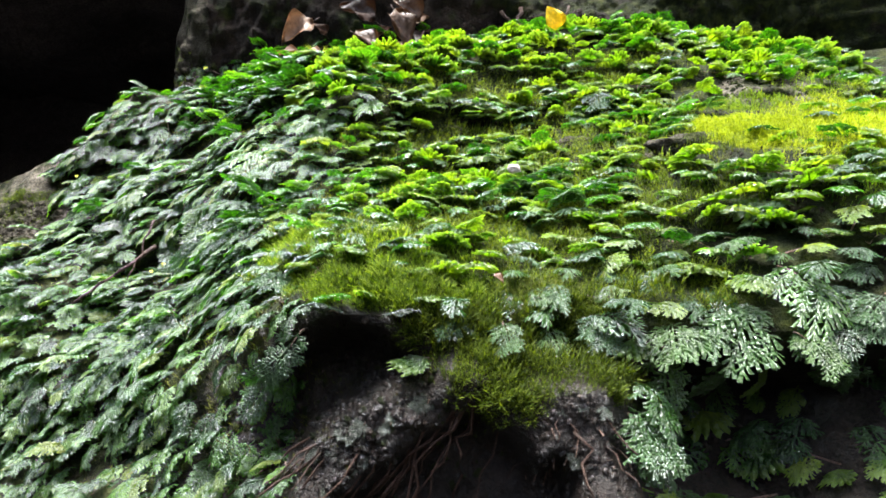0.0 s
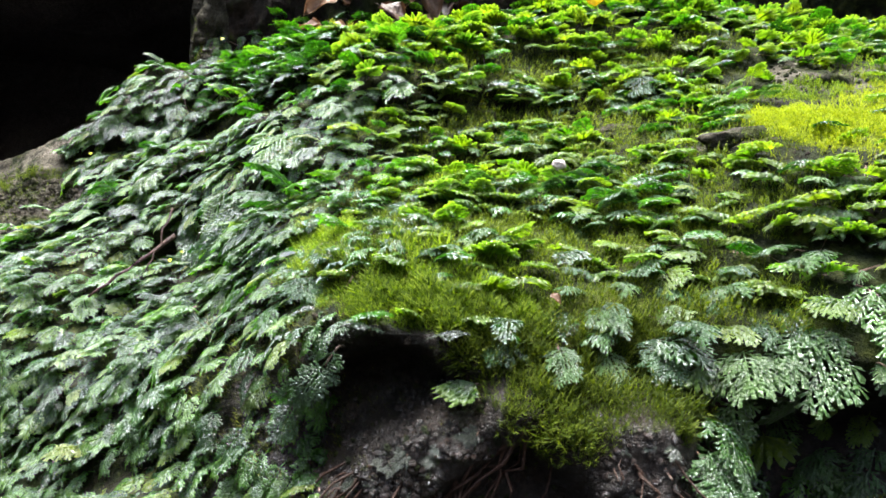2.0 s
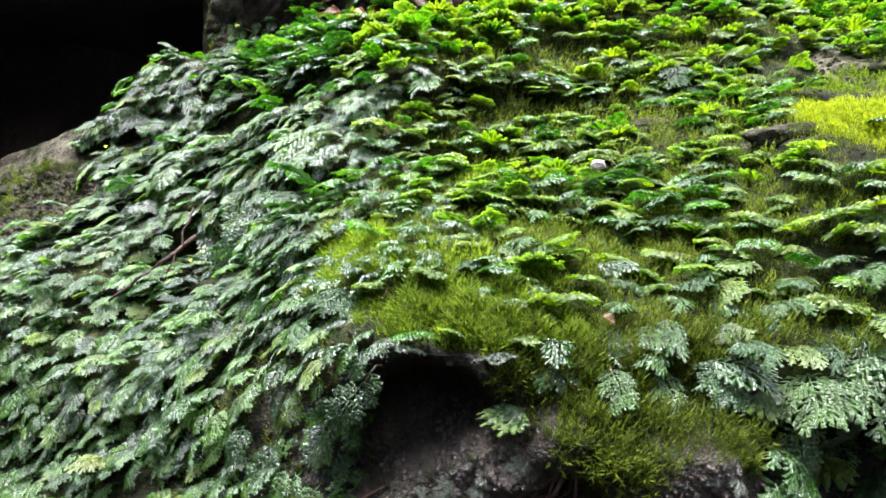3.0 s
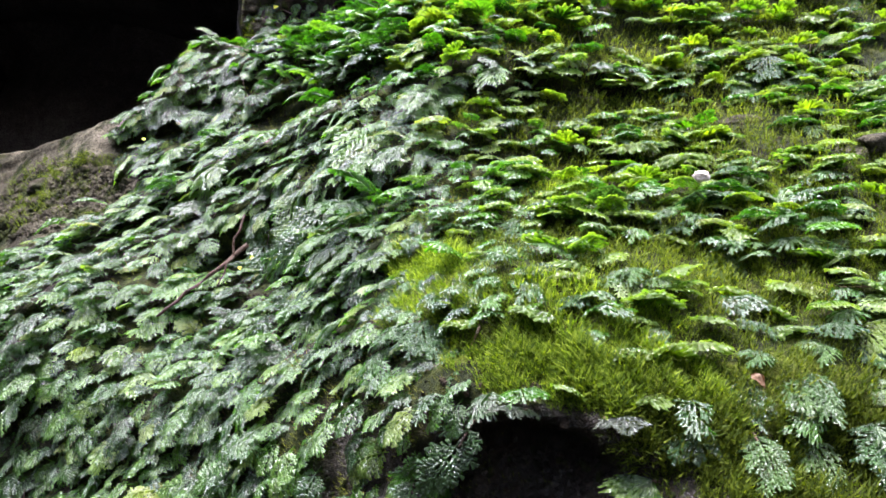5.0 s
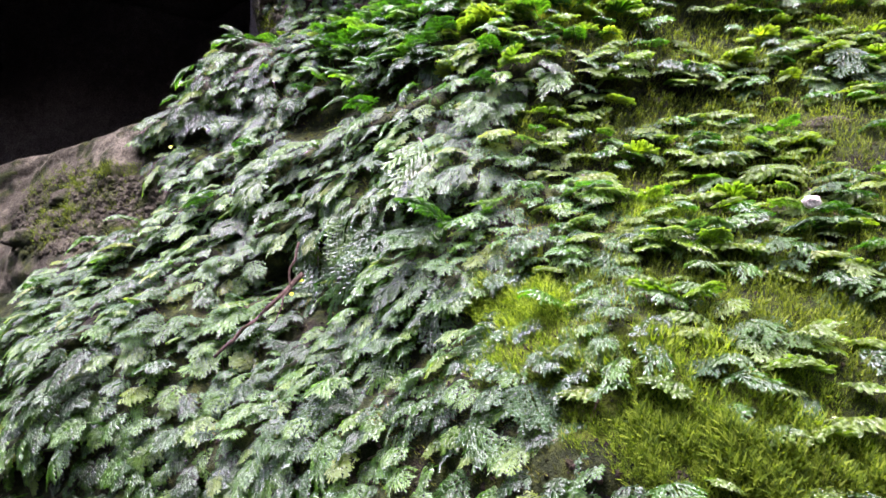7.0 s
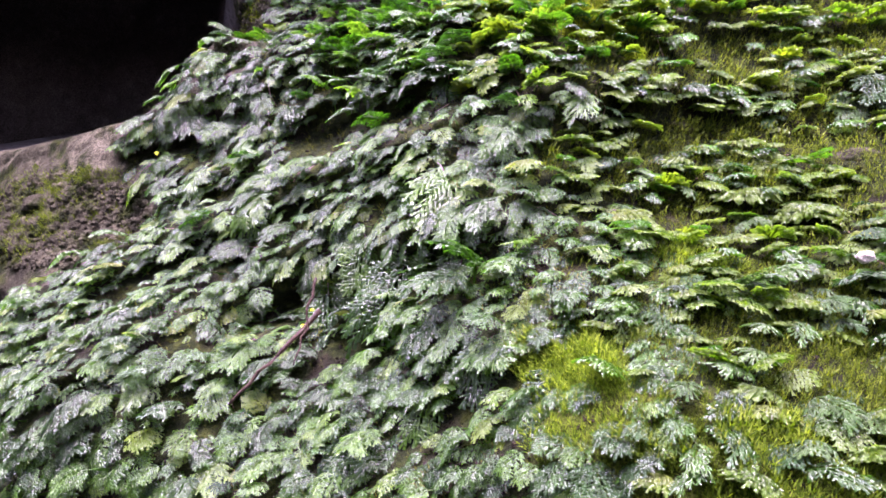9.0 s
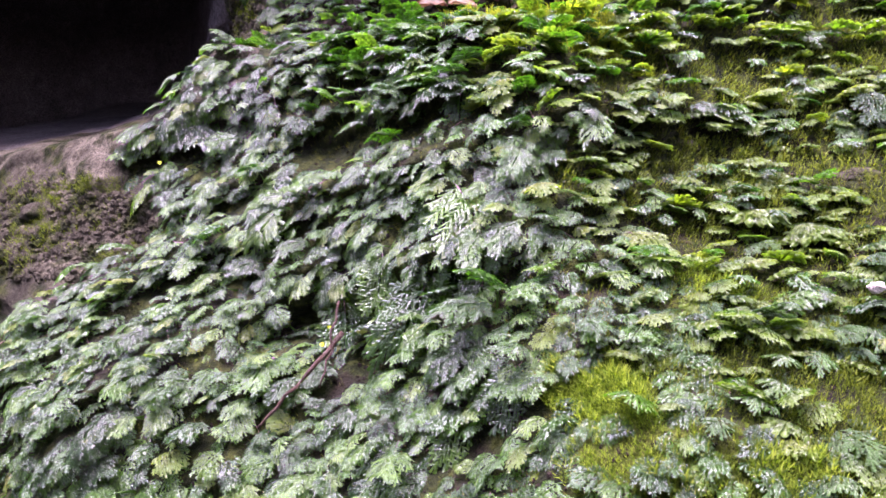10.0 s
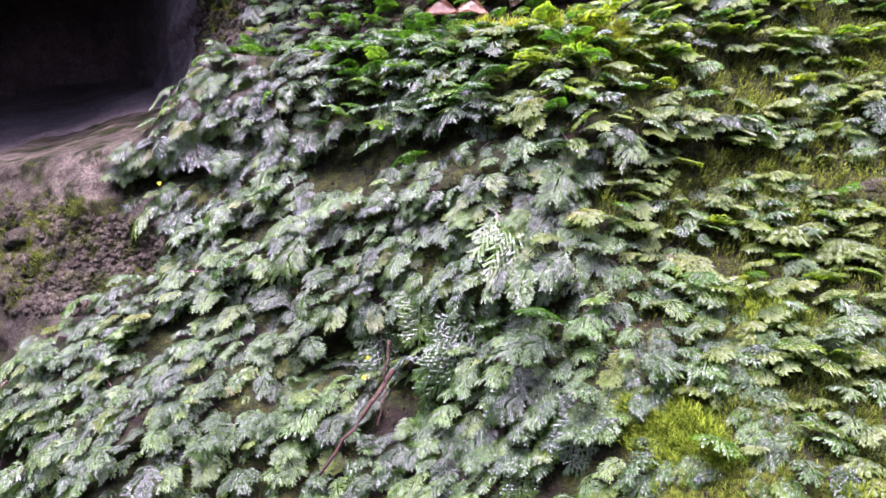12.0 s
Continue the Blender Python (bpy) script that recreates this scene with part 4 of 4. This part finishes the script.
def leaf(name, at, way, face, size, material_, curl, fold, label, category="leaf", slim=0.42):
    """A fallen leaf with a pointed tip, a fold along its midrib, curled edges and a short stalk."""
    bm = bmesh.new()
    rows, cols = 9, 6
    grid = []
    for j in range(rows + 1):
        t = j / rows
        w = slim * math.sin(math.pi * t ** 0.8) ** 0.8 * (1 - 0.15 * t) + 0.004
        line = []
        for i in range(cols + 1):
            u = 2 * i / cols - 1
            line.append(bm.verts.new((u * w, t, fold * abs(u) * w - curl * t * t + 0.22 * curl * math.sin(9 * t + 4 * u) + 0.3 * curl * u * u * t)))
        grid.append(line)
    for p, q in zip(grid, grid[1:]):
        for i in range(cols):
            bm.faces.new((p[i], p[i + 1], q[i + 1], q[i]))
    bmesh.ops.solidify(bm, geom=bm.faces[:], thickness=0.012)
    thing = part(name, bm, material_)
    thing.matrix_basis = leaf_pose(Vector(at), way, face, size)
    stalk = part("stalk", tube([(0, 0.02, 0), (0, -0.12, -0.01), (0.02, -0.25, 0.02)], [0.018, 0.014, 0.012], 6, 1), TWIG, thing, "short brown stalk")
    return tagged(thing, label, category)


leaf("dead_leaf", (-0.185, 0.915, 1.925), (-0.6, -0.3, -0.45), (0.5, -1, 0.5), 0.05, LEAF_BROWN, 0.45, 0.5, "pinkish pale dead leaf lying behind the crest")
leaf("dead_leaf", (-0.10, 0.95, 1.945), (-0.5, -0.2, 0.3), (0.1, -1, 0.4), 0.055, LEAF_DARK, 0.4, 0.5, "curled brown dead leaf behind the crest")
leaf("dead_leaf", (-0.07, 0.94, 1.955), (0.3, -0.2, -0.6), (0.3, -1, 0.2), 0.055, LEAF_DARK, 0.5, 0.5, "curled dark brown dead leaf behind the crest")
leaf("dead_leaf", (-0.125, 0.93, 1.915), (0.5, -0.3, -0.3), (0.0, -1, 0.8), 0.045, LEAF_DARK, 0.4, 0.3, "crumpled brown dead leaf behind the crest")
leaf("dead_leaf", (-0.035, 0.96, 1.95), (-0.4, -0.2, 0.4), (0.2, -1, 0.3), 0.05, LEAF_DARK, 0.3, 0.6, "split brown dead leaf behind the crest")
for k in range(16):
    x = rng.uniform(-0.19, 0.02)
    z = 1.895 + rng.uniform(0.0, 0.085)
    at, n = sprout(x, z, -0.008)
    leaf("dead_leaf", at, (rng.uniform(-1, 1), -0.4, rng.uniform(-0.7, 0.6)), (rng.gauss(0, 0.4), -1, rng.uniform(0.2, 0.8)), rng.uniform(0.022, 0.042), LEAF_DARK if k % 3 else LEAF_BROWN, rng.uniform(0.2, 0.5), rng.uniform(0.3, 0.6), "curled brown dead leaf in the litter behind the crest")
leaf("dead_leaf", (-0.225, 0.885, 1.855), (0.5, -0.4, 0.1), (0.0, -0.8, 0.8), 0.036, LEAF_BROWN, 0.3, 0.3, "pale dry leaf fragment on the crest")
leaf("dead_leaf", (-0.19, 0.885, 1.86), (0.6, -0.3, 0.0), (0.2, -0.8, 0.8), 0.03, LEAF_BROWN, 0.3, 0.3, "pale dry leaf fragment on the crest")
leaf("dead_leaf", (0.03, 0.41, 1.472), (0.5, -0.3, -0.3), (0.0, -0.8, 0.8), 0.007, LEAF_BROWN, 0.4, 0.4, "small brown dead leaf caught in moss")
leaf("yellow_leaf", (0.146, 0.835, 1.866), (-0.25, -0.3, 0.75), (0.2, -1, 0.2), 0.032, LEAF_YELLOW, 0.2, 0.4, "bright yellow fallen leaf resting on ferns", slim=0.5)
for x, z, size in ((-0.468, 1.724, 0.007), (-0.50, 1.70, 0.005), (-0.298, 1.535, 0.005), (-0.40, 1.96, 0.008), (0.33, 1.90, 0.009), (-0.305, 1.525, 0.004)):
    at, n = sprout(x, z, -0.012)
    leaf("leaflet", at, (rng.uniform(-1, 1), -0.4, -0.5), (0.1, -1, 0.7), size, LEAF_LIME, 0.2, 0.2, "tiny lime-yellow leaflet caught on the ferns", "leaflet", 0.55)


def pebble(at, size, material_, label, seed):
    bm = bmesh.new()
    bmesh.ops.create_icosphere(bm, subdivisions=3, radius=1)
    for v in bm.verts:
        v.co *= 1 + 0.35 * noise.fractal(v.co * 1.3 + Vector((seed, seed, 0)), 0.8, 2.0, 3)
        v.co.x, v.co.y, v.co.z = v.co.x * size[0], v.co.y * size[1], v.co.z * size[2]
    ob = part("pebble", bm, material_)
    ob.location = at
    return tagged(ob, label, "pebble")


pebble((0.060, 0.573, 1.591), (0.0055, 0.0038, 0.0036), STONE_PALE, "pinkish white pebble lying among the ferns", 2)
for k, (x, z, s) in enumerate(((0.215, 1.627, 0.03), (0.01, 1.70, 0.014), (0.14, 1.67, 0.02), (0.36, 1.73, 0.03), (0.30, 1.83, 0.02), (-0.66, 1.65, 0.03), (-0.71, 1.60, 0.035))):
    at, n = sprout(x, z, 0.004)
    pebble(at, (s, s * 0.5, s * 0.4), ROCK, "rough grey stone set in the bank", 10 + k)


def crumbs(rows, count, low, high, seed):
    """Loose crumbs of rock and earth over some ellipses of the bank."""
    r = random.Random(seed)
    verts, faces = [], []
    bm = bmesh.new()
    bmesh.ops.create_icosphere(bm, subdivisions=1, radius=1)
    shape = [v.co.copy() for v in bm.verts]
    tris = [[v.index for v in f.verts] for f in bm.faces]
    bm.free()
    while count:
        cx, cz, rx, rz, lean = r.choice(rows)
        x, z = cx + r.uniform(-1, 1) * rx, cz + r.uniform(-1, 1) * rz
        if patches(x, z, rows) < 0.05:
            continue
        count -= 1
        at, n = sprout(x, z, 0.0)
        s = low + (high - low) * r.random() ** 3
        k = len(verts)
        turn = Euler((r.uniform(0, 6), r.uniform(0, 6), r.uniform(0, 6))).to_matrix()
        for v in shape:
            verts.append(tuple(at + turn @ Vector((v.x * s * r.uniform(0.8, 1.2), v.y * s * 0.7, v.z * s * 0.6))))
        faces.extend([[k + i for i in f] for f in tris])
    return verts, faces


moss_bed("moss_cushion", [(0.05, 1.545, 0.12, 0.045, 0.0), (0.16, 1.56, 0.1, 0.04, 0.0), (0.05, 1.51, 0.12, 0.03, 0.0), (0.02, 1.53, 0.15, 0.05, 0.0), (-0.04, 1.56, 0.12, 0.04, 0.0)], 13000, 0.010, MOSS_OLIVE, "low olive moss between bright ferns", 11)

verts, faces = crumbs([(-0.66, 1.63, 0.13, 0.06, 0.0), (-0.56, 1.62, 0.06, 0.05, 0.0), (-0.47, 1.92, 0.06, 0.05, 0.0)], 4000, 0.0008, 0.008, 3)
tagged(mesh_object("rock_crumbs", verts, faces, ROCK, flat=True), "loose grey-brown crumbs of rock on the ledge", "gravel", kind="stuff")
verts, faces = crumbs([(0.14, 1.66, 0.10, 0.06, 0.0), (0.36, 1.735, 0.06, 0.04, 0.0), (-0.04, 1.37, 0.08, 0.06, 0.0), (-0.16, 1.36, 0.05, 0.04, 0.0), (0.05, 1.71, 0.08, 0.05, 0.0)], 1100, 0.001, 0.005, 4)
tagged(mesh_object("soil_crumbs", verts, faces, SOIL, flat=True), "crumbs of damp brown earth on bare patches", "soil", kind="stuff")

verts, faces = crumbs([(-0.30, 1.58, 0.28, 0.16, 0.0), (-0.05, 1.60, 0.25, 0.14, 0.0), (0.15, 1.62, 0.2, 0.12, 0.0), (-0.2, 1.45, 0.2, 0.08, 0.0)], 6000, 0.0006, 0.0035, 8)
tagged(mesh_object("litter_scraps", verts, faces, LITTER, flat=True), "scraps of dark damp litter on the soil between ferns", "litter", kind="stuff")

verts, faces = crumbs([(-0.032, 1.405, 0.022, 0.020, -0.6), (-0.055, 1.38, 0.025, 0.020, -0.6), (-0.085, 1.352, 0.03, 0.020, -0.6), (-0.06, 1.39, 0.06, 0.045, 0.0), (0.075, 1.37, 0.03, 0.035, 0.0)], 1500, 0.0008, 0.0042, 5)
tagged(mesh_object("wet_clods", verts, faces, WET_CLOD), "wet glistening brown clods running down the hollow", "soil", kind="stuff")
verts, faces = crumbs([(0.10, 1.945, 0.42, 0.04, 0.1), (-0.15, 1.93, 0.2, 0.035, 0.0)], 2400, 0.0015, 0.014, 6)
tagged(mesh_object("litter_crumbs", verts, faces, LITTER, flat=True), "crumbled leaf litter behind the crest, coloured darker for the shade there", "litter", kind="stuff")
